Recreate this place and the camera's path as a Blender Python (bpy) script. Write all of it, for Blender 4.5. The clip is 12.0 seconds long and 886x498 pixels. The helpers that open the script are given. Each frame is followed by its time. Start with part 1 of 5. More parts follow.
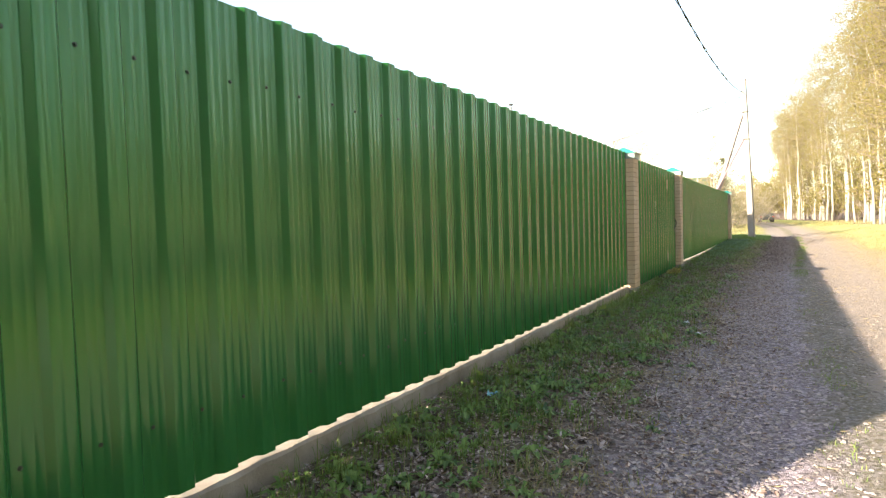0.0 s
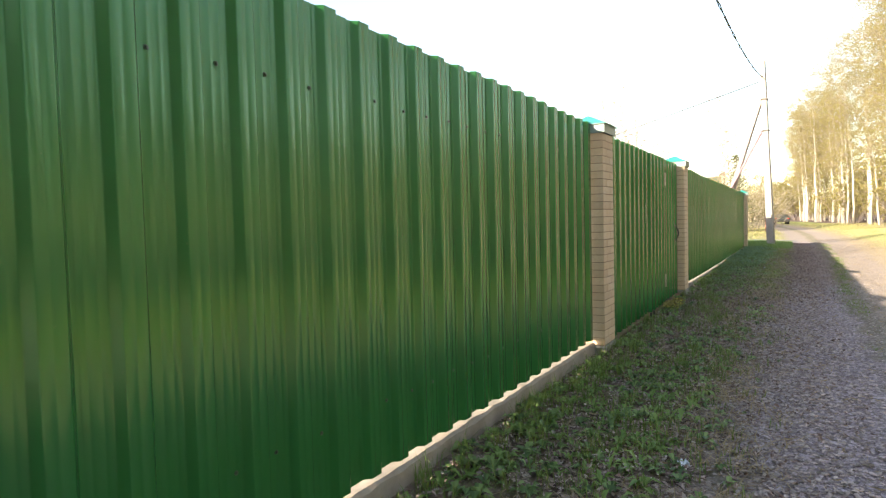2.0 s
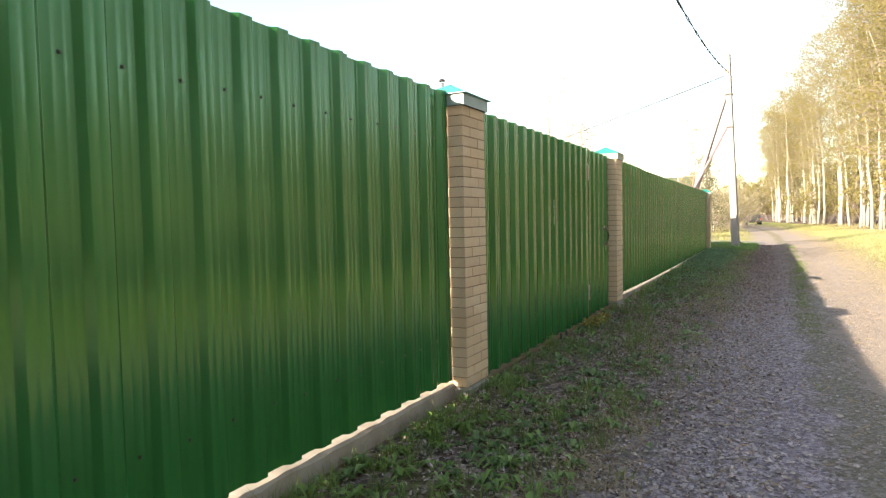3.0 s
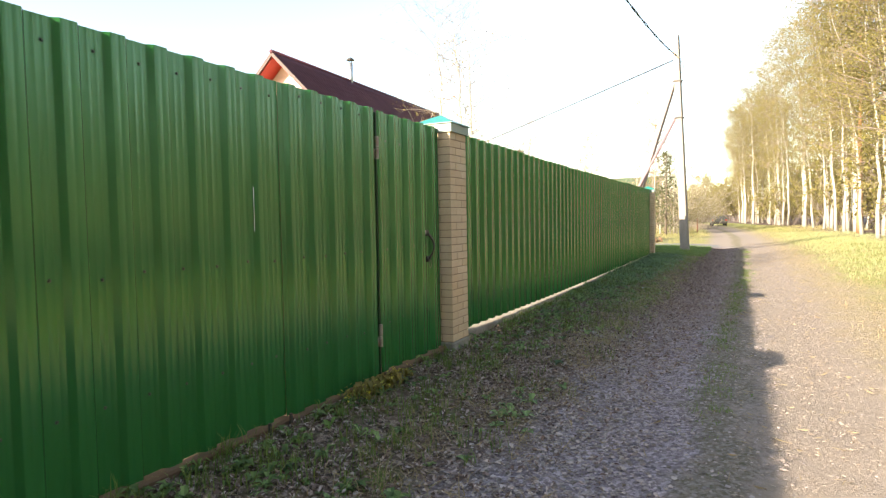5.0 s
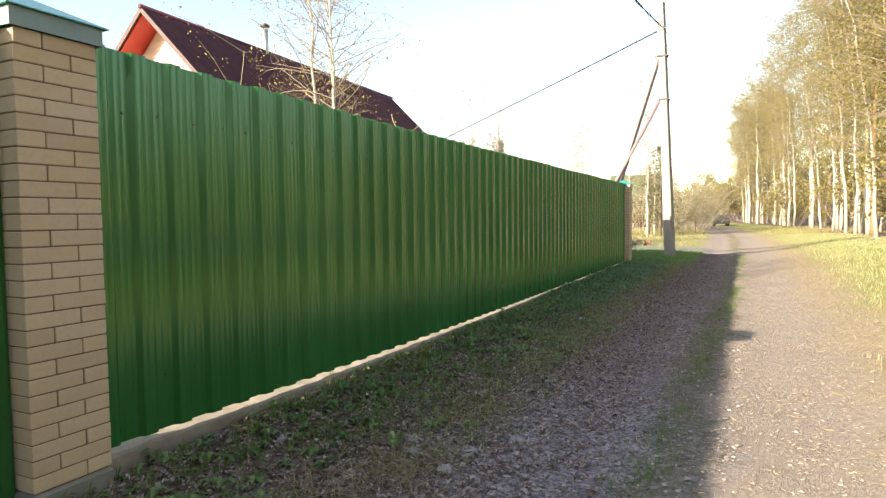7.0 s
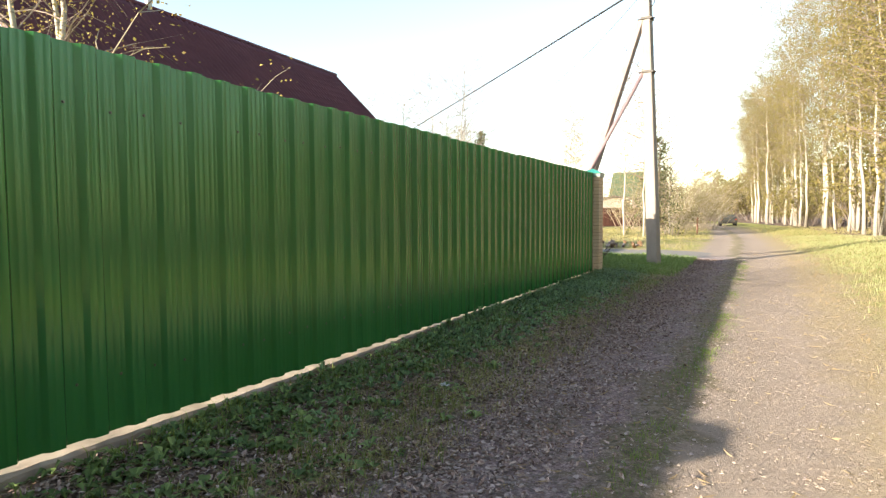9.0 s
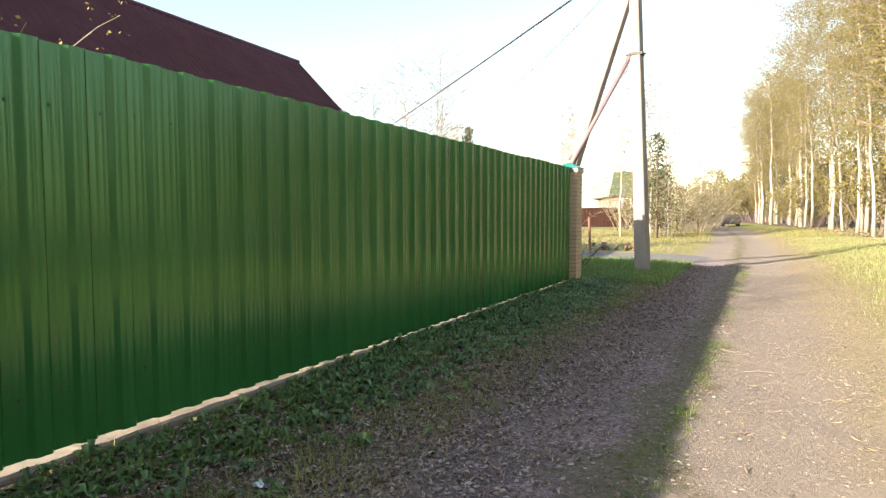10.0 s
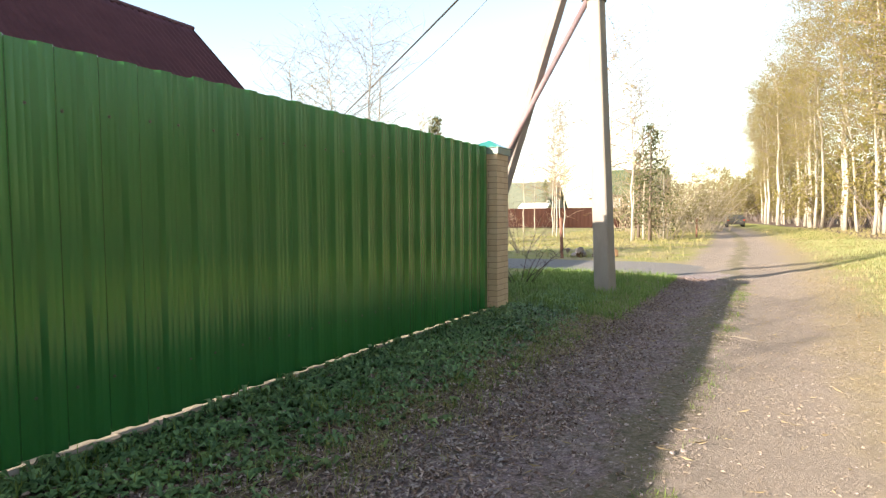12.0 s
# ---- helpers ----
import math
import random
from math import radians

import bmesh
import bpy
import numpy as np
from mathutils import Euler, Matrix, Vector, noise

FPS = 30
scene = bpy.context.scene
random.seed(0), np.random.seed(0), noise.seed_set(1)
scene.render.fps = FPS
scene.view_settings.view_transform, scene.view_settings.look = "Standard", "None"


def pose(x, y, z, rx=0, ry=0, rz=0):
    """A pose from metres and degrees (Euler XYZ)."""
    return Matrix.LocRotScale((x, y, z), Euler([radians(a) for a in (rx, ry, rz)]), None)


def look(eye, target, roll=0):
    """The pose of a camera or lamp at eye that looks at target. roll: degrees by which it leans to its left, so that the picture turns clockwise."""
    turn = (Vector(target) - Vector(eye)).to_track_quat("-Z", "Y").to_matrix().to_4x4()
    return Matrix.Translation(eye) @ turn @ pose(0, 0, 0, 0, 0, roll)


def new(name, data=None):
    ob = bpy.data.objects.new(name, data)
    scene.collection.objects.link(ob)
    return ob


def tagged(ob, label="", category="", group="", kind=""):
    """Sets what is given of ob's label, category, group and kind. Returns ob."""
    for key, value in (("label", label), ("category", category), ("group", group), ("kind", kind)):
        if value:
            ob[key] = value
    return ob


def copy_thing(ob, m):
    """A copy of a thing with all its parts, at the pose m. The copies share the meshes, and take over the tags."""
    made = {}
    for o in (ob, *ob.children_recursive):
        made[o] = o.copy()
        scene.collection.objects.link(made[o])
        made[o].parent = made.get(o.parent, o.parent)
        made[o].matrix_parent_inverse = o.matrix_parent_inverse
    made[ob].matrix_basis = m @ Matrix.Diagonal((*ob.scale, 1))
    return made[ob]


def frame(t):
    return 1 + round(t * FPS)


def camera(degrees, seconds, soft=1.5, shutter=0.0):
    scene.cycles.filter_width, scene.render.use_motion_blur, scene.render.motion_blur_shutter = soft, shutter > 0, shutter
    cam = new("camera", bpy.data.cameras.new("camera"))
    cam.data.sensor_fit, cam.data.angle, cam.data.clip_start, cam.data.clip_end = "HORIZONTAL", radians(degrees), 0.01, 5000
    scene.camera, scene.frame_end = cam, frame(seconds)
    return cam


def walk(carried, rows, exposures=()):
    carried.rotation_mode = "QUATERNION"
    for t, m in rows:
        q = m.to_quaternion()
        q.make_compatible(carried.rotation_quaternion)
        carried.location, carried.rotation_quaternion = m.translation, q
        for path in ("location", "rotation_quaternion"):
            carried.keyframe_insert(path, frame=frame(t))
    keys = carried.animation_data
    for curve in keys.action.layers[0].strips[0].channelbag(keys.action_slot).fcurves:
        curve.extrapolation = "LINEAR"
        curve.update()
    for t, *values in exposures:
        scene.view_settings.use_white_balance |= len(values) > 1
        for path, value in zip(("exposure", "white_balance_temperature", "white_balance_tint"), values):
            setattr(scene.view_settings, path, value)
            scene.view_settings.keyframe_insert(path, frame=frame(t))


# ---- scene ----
cam = camera(71.6, 12.0, soft=1.3)
PATH = [
    (0, (0.012, -0.272, 1.403), (-0.959, 1.474, 1.315), -1.7),
    (0.5, (-0.18, 0.781, 1.437), (-1.166, 2.519, 1.347), -1.6),
    (1, (-0.378, 1.883, 1.47), (-1.38, 3.612, 1.38), -1.5),
    (1.5, (-0.481, 2.891, 1.504), (-1.475, 4.625, 1.414), -1.5),
    (2, (-0.468, 3.883, 1.508), (-1.463, 5.615, 1.418), -1.4),
    (2.5, (-0.308, 4.842, 1.506), (-1.276, 6.59, 1.414), -1.4),
    (3, (-0.103, 5.818, 1.496), (-1.045, 7.58, 1.402), -1.2),
    (3.5, (0.077, 6.741, 1.505), (-0.824, 8.524, 1.41), -1.1),
    (5.5, (0.574, 10.4, 1.463), (-0.3, 12.196, 1.367), -1.0),
    (6, (0.62, 11.389, 1.466), (-0.256, 13.184, 1.368), -0.9),
    (6.5, (0.683, 12.361, 1.476), (-0.192, 14.157, 1.376), -0.8),
    (7, (0.786, 13.365, 1.475), (-0.103, 15.154, 1.373), -0.7),
    (9, (0.984, 17.157, 1.441), (0.071, 18.933, 1.331), -0.3),
    (9.5, (1.012, 18.156, 1.43), (0.095, 19.93, 1.324), -0.4),
    (10, (1.014, 19.129, 1.451), (0.092, 20.9, 1.34), -0.2),
    (10.5, (1.0, 20.151, 1.433), (0.072, 21.92, 1.328), -0.3),
    (11, (0.979, 21.148, 1.418), (0.046, 22.914, 1.312), -0.3),
    (11.5, (1.005, 22.148, 1.409), (0.067, 23.911, 1.304), -0.4),
    (12, (1.053, 23.11, 1.443), (0.115, 24.873, 1.335), -0.4),
]
walk(cam, [(t, look(eye, target, roll)) for t, eye, target, roll in PATH], [(0.0, 2.02, 7700, 10), (3.0, 1.92, 7700, 10), (5.5, 1.80, 7700, 10), (7.0, 1.67, 7700, 10), (12.0, 1.62, 7700, 11)])

# ---- light ----
SUN_TO = Vector((0.438, 0.899, -0.350)).normalized()   # the way the sunlight travels
world = bpy.data.worlds.new("world")
scene.world = world
world.use_nodes = True
_n = world.node_tree.nodes
_sky = _n.new("ShaderNodeTexSky")
_sky.sky_type = "NISHITA"
_sky.sun_disc = False
_sky.sun_elevation = math.asin(-SUN_TO.z)
_sky.sun_rotation = math.atan2(-SUN_TO.x, -SUN_TO.y)
_sky.air_density, _sky.dust_density, _sky.ozone_density = 1.0, 0.8, 1.0
world.node_tree.links.new(_sky.outputs[0], _n["Background"].inputs[0])
_n["Background"].inputs[1].default_value = 0.15
sun = new("sun", bpy.data.lights.new("sun", "SUN"))
sun.data.energy, sun.data.angle, sun.data.color = 4.6, radians(0.6), (1.0, 0.94, 0.85)
sun.matrix_world = look(-SUN_TO * 60, (0, 0, 0))

# ---- materials ----


class Nodes:
    """A short way to write a node material."""

    def __init__(self, name):
        self.mat = bpy.data.materials.new(name)
        self.mat.use_nodes = True
        self.tree = self.mat.node_tree
        self.bsdf = self.tree.nodes["Principled BSDF"]
        self.geo = self.node("ShaderNodeNewGeometry")
        self.obj = self.node("ShaderNodeObjectInfo")
        self.tc = self.node("ShaderNodeTexCoord")

    def node(self, kind, **props):
        n = self.tree.nodes.new(kind)
        for k, v in props.items():
            setattr(n, k, v)
        return n

    def link(self, a, b):
        self.tree.links.new(a, b)

    def put(self, socket, value):
        if hasattr(value, "is_linked"):
            self.link(value, socket)
        elif isinstance(value, (tuple, list)) and len(value) == 3 and socket.type == "RGBA":
            socket.default_value = (*value, 1)
        else:
            socket.default_value = value

    def noise(self, scale, detail=4, rough=0.6, stretch=None, vec=None, world_space=True):
        n = self.node("ShaderNodeTexNoise")
        n.inputs["Scale"].default_value, n.inputs["Detail"].default_value, n.inputs["Roughness"].default_value = scale, detail, rough
        src = vec or (self.geo.outputs["Position"] if world_space else self.tc.outputs["Object"])
        if stretch:
            m = self.node("ShaderNodeMapping")
            m.inputs["Scale"].default_value = stretch
            self.link(src, m.inputs["Vector"])
            src = m.outputs[0]
        self.link(src, n.inputs["Vector"])
        return n.outputs[0]

    def ramp(self, fac, *stops):
        r = self.node("ShaderNodeValToRGB")
        el = r.color_ramp.elements
        while len(el) < len(stops):
            el.new(0.5)
        for e, (p, c) in zip(el, stops):
            e.position = p
            e.color = (*c, 1) if isinstance(c, tuple) else (c, c, c, 1)
        self.link(fac, r.inputs[0])
        return r.outputs[0]

    def mix(self, fac, a, b, mode="MIX"):
        m = self.node("ShaderNodeMix", data_type="RGBA", blend_type=mode)
        self.put(m.inputs[0], fac)
        self.put(m.inputs[6], a)
        self.put(m.inputs[7], b)
        return m.outputs[2]

    def math(self, op, a, b=0.0, c=0.0):
        m = self.node("ShaderNodeMath", operation=op)
        for s, v in zip(m.inputs, (a, b, c)):
            self.put(s, v)
        return m.outputs[0]

    def band(self, x, lo, hi, soft):
        """1 between lo and hi, fading over soft."""
        a = self.node("ShaderNodeMapRange", interpolation_type="SMOOTHSTEP")
        self.put(a.inputs[0], x)
        a.inputs[1].default_value, a.inputs[2].default_value = lo - soft, lo + soft
        b = self.node("ShaderNodeMapRange", interpolation_type="SMOOTHSTEP")
        self.put(b.inputs[0], x)
        b.inputs[1].default_value, b.inputs[2].default_value = hi - soft, hi + soft
        return self.math("MULTIPLY", a.outputs[0], self.math("SUBTRACT", 1.0, b.outputs[0]))

    def done(self, color, rough=0.8, bump=None, strength=0.3, distance=0.01, metal=0.0, coat=0.0, spec=None, translucent=None, tint=None, ior=1.5):
        b = self.bsdf
        self.put(b.inputs["Base Color"], color)
        self.put(b.inputs["Roughness"], rough)
        self.put(b.inputs["Metallic"], metal)
        b.inputs["IOR"].default_value = ior
        b.inputs["Coat Weight"].default_value = coat
        if spec is not None:
            b.inputs["Specular IOR Level"].default_value = spec
        if tint is not None:
            b.inputs["Specular Tint"].default_value = (*tint, 1)
        if bump is not None:
            n = self.node("ShaderNodeBump")
            n.inputs["Strength"].default_value, n.inputs["Distance"].default_value = strength, distance
            self.link(bump, n.inputs["Height"])
            self.link(n.outputs[0], b.inputs["Normal"])
        if translucent is not None:
            t = self.node("ShaderNodeBsdfTranslucent")
            self.put(t.inputs[0], color)
            m = self.node("ShaderNodeMixShader")
            m.inputs[0].default_value = translucent
            self.link(b.outputs[0], m.inputs[1])
            self.link(t.outputs[0], m.inputs[2])
            self.link(m.outputs[0], self.tree.nodes["Material Output"].inputs[0])
        return self.mat


def two_tone(name, a, b, scale=6, rough=0.8, bump_scale=60, strength=0.3, distance=0.005, stretch=None, metal=0.0, vary=0.0, **more):
    k = Nodes(name)
    col = k.ramp(k.noise(scale, 5, 0.65, stretch), (0.3, a), (0.7, b))
    if vary:
        col = k.mix(k.math("MULTIPLY", k.obj.outputs["Random"], vary), col, tuple(c * 0.55 for c in a))
    return k.done(col, rough, k.noise(bump_scale, 5, 0.7, stretch), strength, distance, metal, **more)


def leaf_mat(name, stops, translucent=0.35, rough=0.6):
    k = Nodes(name)
    col = k.ramp(k.geo.outputs["Random Per Island"], *stops)
    col = k.mix(0.35, col, k.ramp(k.noise(3.0), (0.35, stops[0][1]), (0.65, stops[-1][1])))
    return k.done(col, rough, translucent=translucent)


def green_paint():
    k = Nodes("green_coated_steel")
    tone = k.noise(0.9, 3, 0.5, (1, 1, 0.25))
    col = k.ramp(tone, (0.3, (0.018, 0.120, 0.035)), (0.7, (0.024, 0.148, 0.044)))
    col = k.mix(k.math("MULTIPLY", k.obj.outputs["Random"], 0.35), col, (0.020, 0.132, 0.026))
    streak = k.noise(9.0, 6, 0.7, (3, 3, 0.12))
    col = k.mix(k.ramp(streak, (0.64, 0.0), (0.82, 0.22)), col, (0.07, 0.15, 0.05))
    dust = k.noise(45, 4, 0.7)
    col = k.mix(k.ramp(dust, (0.66, 0.0), (0.80, 0.25)), col, (0.15, 0.17, 0.11))
    rough = k.ramp(k.noise(5.0, 5, 0.6, (2, 2, 0.3)), (0.3, 0.12), (0.75, 0.20))
    wave = k.noise(2.2, 2, 0.4, (1, 1.5, 0.45))
    return k.done(col, rough, wave, 0.25, 0.02, spec=1.0, tint=(0.70, 1.0, 0.60), ior=1.5)


M_GREEN = green_paint()
M_TEAL = two_tone("teal_metal", (0.013, 0.20, 0.165), (0.02, 0.26, 0.215), 5, 0.2, 40, 0.05, spec=1.0)
M_SKIRT = two_tone("pale_green_metal", (0.17, 0.235, 0.225), (0.22, 0.29, 0.28), 5, 0.28, 40, 0.05)


def brick_mat():
    k = Nodes("cream_brick")
    r = k.obj.outputs["Random"]
    col = k.ramp(r, (0.0, (0.588, 0.425, 0.282)), (0.5, (0.644, 0.483, 0.336)), (1.0, (0.542, 0.385, 0.258)))
    col = k.mix(k.ramp(k.noise(38, 5, 0.7), (0.45, 0.0), (0.75, 0.5)), col, (0.475, 0.345, 0.228))
    col = k.mix(k.ramp(k.noise(3.5, 4, 0.6), (0.5, 0.0), (0.8, 0.35)), col, (0.678, 0.575, 0.456))
    return k.done(col, 0.85, k.noise(140, 5, 0.75), 0.35, 0.004)


M_BRICK = brick_mat()
M_MORTAR = two_tone("brown_mortar", (0.17, 0.105, 0.07), (0.25, 0.165, 0.11), 20, 0.95, 160, 0.5)
M_CONCRETE = two_tone("plinth_concrete", (0.235, 0.185, 0.145), (0.41, 0.345, 0.285), 3.5, 0.9, 60, 0.6, 0.012)
M_FOOTING = two_tone("grey_footing_concrete", (0.20, 0.18, 0.155), (0.33, 0.30, 0.26), 5, 0.9, 70, 0.6, 0.01)
M_POLE = two_tone("pole_concrete", (0.25, 0.222, 0.207), (0.345, 0.315, 0.29), 3, 0.88, 50, 0.4, 0.006, (1, 1, 0.4))
M_STRUT = two_tone("strut_concrete", (0.20, 0.17, 0.165), (0.30, 0.26, 0.25), 3, 0.85, 50, 0.4)
M_PIPE = two_tone("painted_pipe", (0.22, 0.15, 0.165), (0.30, 0.22, 0.235), 6, 0.55, 60, 0.2)
M_DARK = two_tone("dark_metal", (0.02, 0.02, 0.02), (0.05, 0.04, 0.035), 20, 0.5, 60, 0.2)
M_SCREW = two_tone("screw_head", (0.012, 0.035, 0.015), (0.03, 0.06, 0.03), 50, 0.45, 90, 0.1)
M_RUST = two_tone("red_primer", (0.10, 0.028, 0.018), (0.16, 0.05, 0.03), 12, 0.7, 60, 0.3)
M_HINGE = two_tone("rusty_hinge_steel", (0.16, 0.085, 0.055), (0.42, 0.38, 0.34), 30, 0.5, 70, 0.3, metal=0.3)
M_STEEL = two_tone("galvanised_steel", (0.40, 0.41, 0.42), (0.55, 0.56, 0.57), 14, 0.42, 60, 0.2, metal=0.8)
M_WIRE = two_tone("black_cable", (0.02, 0.02, 0.022), (0.04, 0.04, 0.045), 20, 0.6, 60, 0.1)
M_WOOD = two_tone("rotten_wood", (0.10, 0.055, 0.03), (0.20, 0.12, 0.07), 8, 0.9, 70, 0.6, 0.008, (1, 0.2, 1))
M_POST = two_tone("weathered_red_post", (0.20, 0.085, 0.06), (0.30, 0.16, 0.12), 9, 0.85, 60, 0.4)
M_ROOF = two_tone("maroon_roof_sheet", (0.082, 0.025, 0.040), (0.122, 0.040, 0.056), 1.6, 0.7, 50, 0.25, spec=0.4)
M_SIDING = two_tone("pale_pink_siding", (0.58, 0.45, 0.40), (0.72, 0.58, 0.52), 3, 0.6, 60, 0.1)
M_SOFFIT = two_tone("red_painted_board", (0.36, 0.03, 0.022), (0.46, 0.05, 0.035), 4, 0.6, 50, 0.2)
M_FASCIA = two_tone("brown_fascia_board", (0.040, 0.016, 0.015), (0.070, 0.026, 0.024), 4, 0.6, 50, 0.2)
M_BROWN_FENCE = two_tone("brown_fence_sheet", (0.034, 0.014, 0.011), (0.050, 0.021, 0.016), 3, 0.85, 40, 0.2, vary=0.4, spec=0.15)
M_GREEN_ROOF = two_tone("faded_green_roof", (0.045, 0.075, 0.04), (0.07, 0.10, 0.055), 3, 0.6, 40, 0.2)
M_GREY_ROOF = two_tone("grey_green_roof", (0.10, 0.115, 0.085), (0.15, 0.165, 0.125), 3, 0.8, 40, 0.2)
M_GREY_WALL = two_tone("grey_house_wall", (0.24, 0.22, 0.20), (0.34, 0.31, 0.28), 3, 0.8, 40, 0.2)
M_WHITE = two_tone("white_paint", (0.72, 0.72, 0.70), (0.80, 0.80, 0.78), 5, 0.45, 40, 0.1)
M_GLASS = two_tone("dark_glass", (0.02, 0.025, 0.03), (0.03, 0.035, 0.04), 5, 0.08, 40, 0.0)
M_RUBBER = two_tone("rubber", (0.02, 0.02, 0.02), (0.035, 0.035, 0.035), 9, 0.8, 40, 0.1)
M_CAR = two_tone("dark_car_paint", (0.045, 0.05, 0.05), (0.07, 0.075, 0.075), 2, 0.35, 40, 0.05)
M_BLUE_SCRAP = two_tone("blue_plastic_scrap", (0.15, 0.40, 0.50), (0.25, 0.55, 0.65), 30, 0.4, 60, 0.2)
M_PALE_SCRAP = two_tone("pale_wrapper", (0.55, 0.60, 0.70), (0.75, 0.78, 0.82), 30, 0.4, 60, 0.2)


def bark_mat(name="birch_bark", white=(0.42, 0.385, 0.33), dark=(0.06, 0.05, 0.045)):
    k = Nodes(name)
    band = k.noise(7.0, 4, 0.7, (1.0, 1.0, 5.0), world_space=False)
    col = k.mix(k.ramp(band, (0.54, 0.0), (0.66, 0.85)), white, dark)
    col = k.mix(k.ramp(k.noise(1.3, 4, 0.6, world_space=False), (0.5, 0.0), (0.8, 0.45)), col, (0.45, 0.36, 0.28))
    return k.done(col, 0.75, band, 0.4, 0.01)


M_BARK = bark_mat()
M_PINE_BARK = two_tone("orange_pine_bark", (0.26, 0.13, 0.06), (0.40, 0.22, 0.11), 10, 0.9, 40, 0.6, 0.02, (1, 1, 0.3))
M_TWIG = two_tone("birch_twig", (0.15, 0.115, 0.095), (0.24, 0.19, 0.16), 6, 0.8, 40, 0.2)
M_PALE_TWIG = two_tone("pale_twig", (0.28, 0.235, 0.18), (0.38, 0.32, 0.25), 6, 0.8, 40, 0.2)
M_LEAF = leaf_mat("spring_leaf", ((0.0, (0.19, 0.165, 0.044)), (0.4, (0.27, 0.225, 0.07)), (0.75, (0.345, 0.265, 0.14)), (1.0, (0.16, 0.16, 0.04))), 0.42)
M_LEAF_YELLOW = leaf_mat("young_yellow_leaf", ((0.0, (0.30, 0.24, 0.05)), (0.5, (0.38, 0.30, 0.08)), (1.0, (0.30, 0.19, 0.07))))
M_BUSH = leaf_mat("bush_leaf", ((0.0, (0.15, 0.145, 0.05)), (0.5, (0.20, 0.18, 0.08)), (1.0, (0.25, 0.205, 0.12))))
M_NEEDLE = leaf_mat("spruce_needle", ((0.0, (0.05, 0.07, 0.025)), (0.5, (0.075, 0.09, 0.03)), (1.0, (0.11, 0.11, 0.045))), 0.15)
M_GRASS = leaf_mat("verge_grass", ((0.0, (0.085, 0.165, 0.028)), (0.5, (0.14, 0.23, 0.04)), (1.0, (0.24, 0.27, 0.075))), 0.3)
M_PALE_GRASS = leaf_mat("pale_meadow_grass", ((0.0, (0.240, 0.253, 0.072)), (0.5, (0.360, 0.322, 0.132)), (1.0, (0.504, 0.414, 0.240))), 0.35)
# Lit copy of the grass: drier tones, with the sun's brightness put in.
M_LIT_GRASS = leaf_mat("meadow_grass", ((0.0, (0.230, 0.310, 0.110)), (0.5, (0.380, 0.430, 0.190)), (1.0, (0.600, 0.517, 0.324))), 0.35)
M_DRY = leaf_mat("dry_straw", ((0.0, (0.34, 0.25, 0.13)), (0.5, (0.46, 0.36, 0.21)), (1.0, (0.28, 0.20, 0.11))), 0.25)
M_WEED = leaf_mat("weed_leaf", ((0.0, (0.030, 0.070, 0.020)), (0.5, (0.10, 0.18, 0.055)), (0.85, (0.22, 0.33, 0.11)), (1.0, (0.38, 0.50, 0.18))), 0.25, 0.55)
M_ELDER = leaf_mat("ground_elder_leaf", ((0.0, (0.034, 0.086, 0.032)), (0.5, (0.090, 0.192, 0.069)), (0.85, (0.192, 0.336, 0.127)), (1.0, (0.324, 0.504, 0.207))), 0.2, 0.5)
M_FRESH = leaf_mat("fresh_weed_leaf", ((0.0, (0.11, 0.21, 0.04)), (0.5, (0.19, 0.31, 0.07)), (1.0, (0.30, 0.40, 0.12))), 0.3, 0.5)
M_DEAD = leaf_mat("dead_leaf", ((0.0, (0.095, 0.055, 0.044)), (0.35, (0.27, 0.180, 0.150)), (0.7, (0.53, 0.41, 0.365)), (0.88, (0.76, 0.65, 0.60)), (1.0, (0.050, 0.028, 0.024))), 0.1, 0.8)
M_EDGE = leaf_mat("edge_grass_blade", ((0.0, (0.16, 0.22, 0.05)), (0.5, (0.28, 0.30, 0.09)), (1.0, (0.44, 0.38, 0.20))), 0.3)
M_PALE_LITTER = leaf_mat("pale_dry_leaf", ((0.0, (0.36, 0.29, 0.235)), (0.5, (0.52, 0.44, 0.37)), (0.6, (0.58, 0.51, 0.44)), (0.75, (0.29, 0.22, 0.17)), (1.0, (0.20, 0.14, 0.10))), 0.1, 0.8)
M_FLOWER = leaf_mat("small_yellow_flower", ((0.0, (0.65, 0.55, 0.05)), (1.0, (0.75, 0.68, 0.20))), 0.3)


def stone_mat():
    k = Nodes("gravel_stone")
    col = k.ramp(k.geo.outputs["Random Per Island"], (0.0, (0.085, 0.064, 0.060)), (0.35, (0.27, 0.215, 0.205)), (0.7, (0.58, 0.49, 0.49)), (1.0, (0.17, 0.145, 0.155)))
    col = k.mix(0.3, col, k.ramp(k.noise(60, 4, 0.7), (0.3, (0.20, 0.17, 0.15)), (0.7, (0.36, 0.32, 0.28))))
    return k.done(col, 0.85, k.noise(150, 4, 0.7), 0.3, 0.003)


M_STONE = stone_mat()


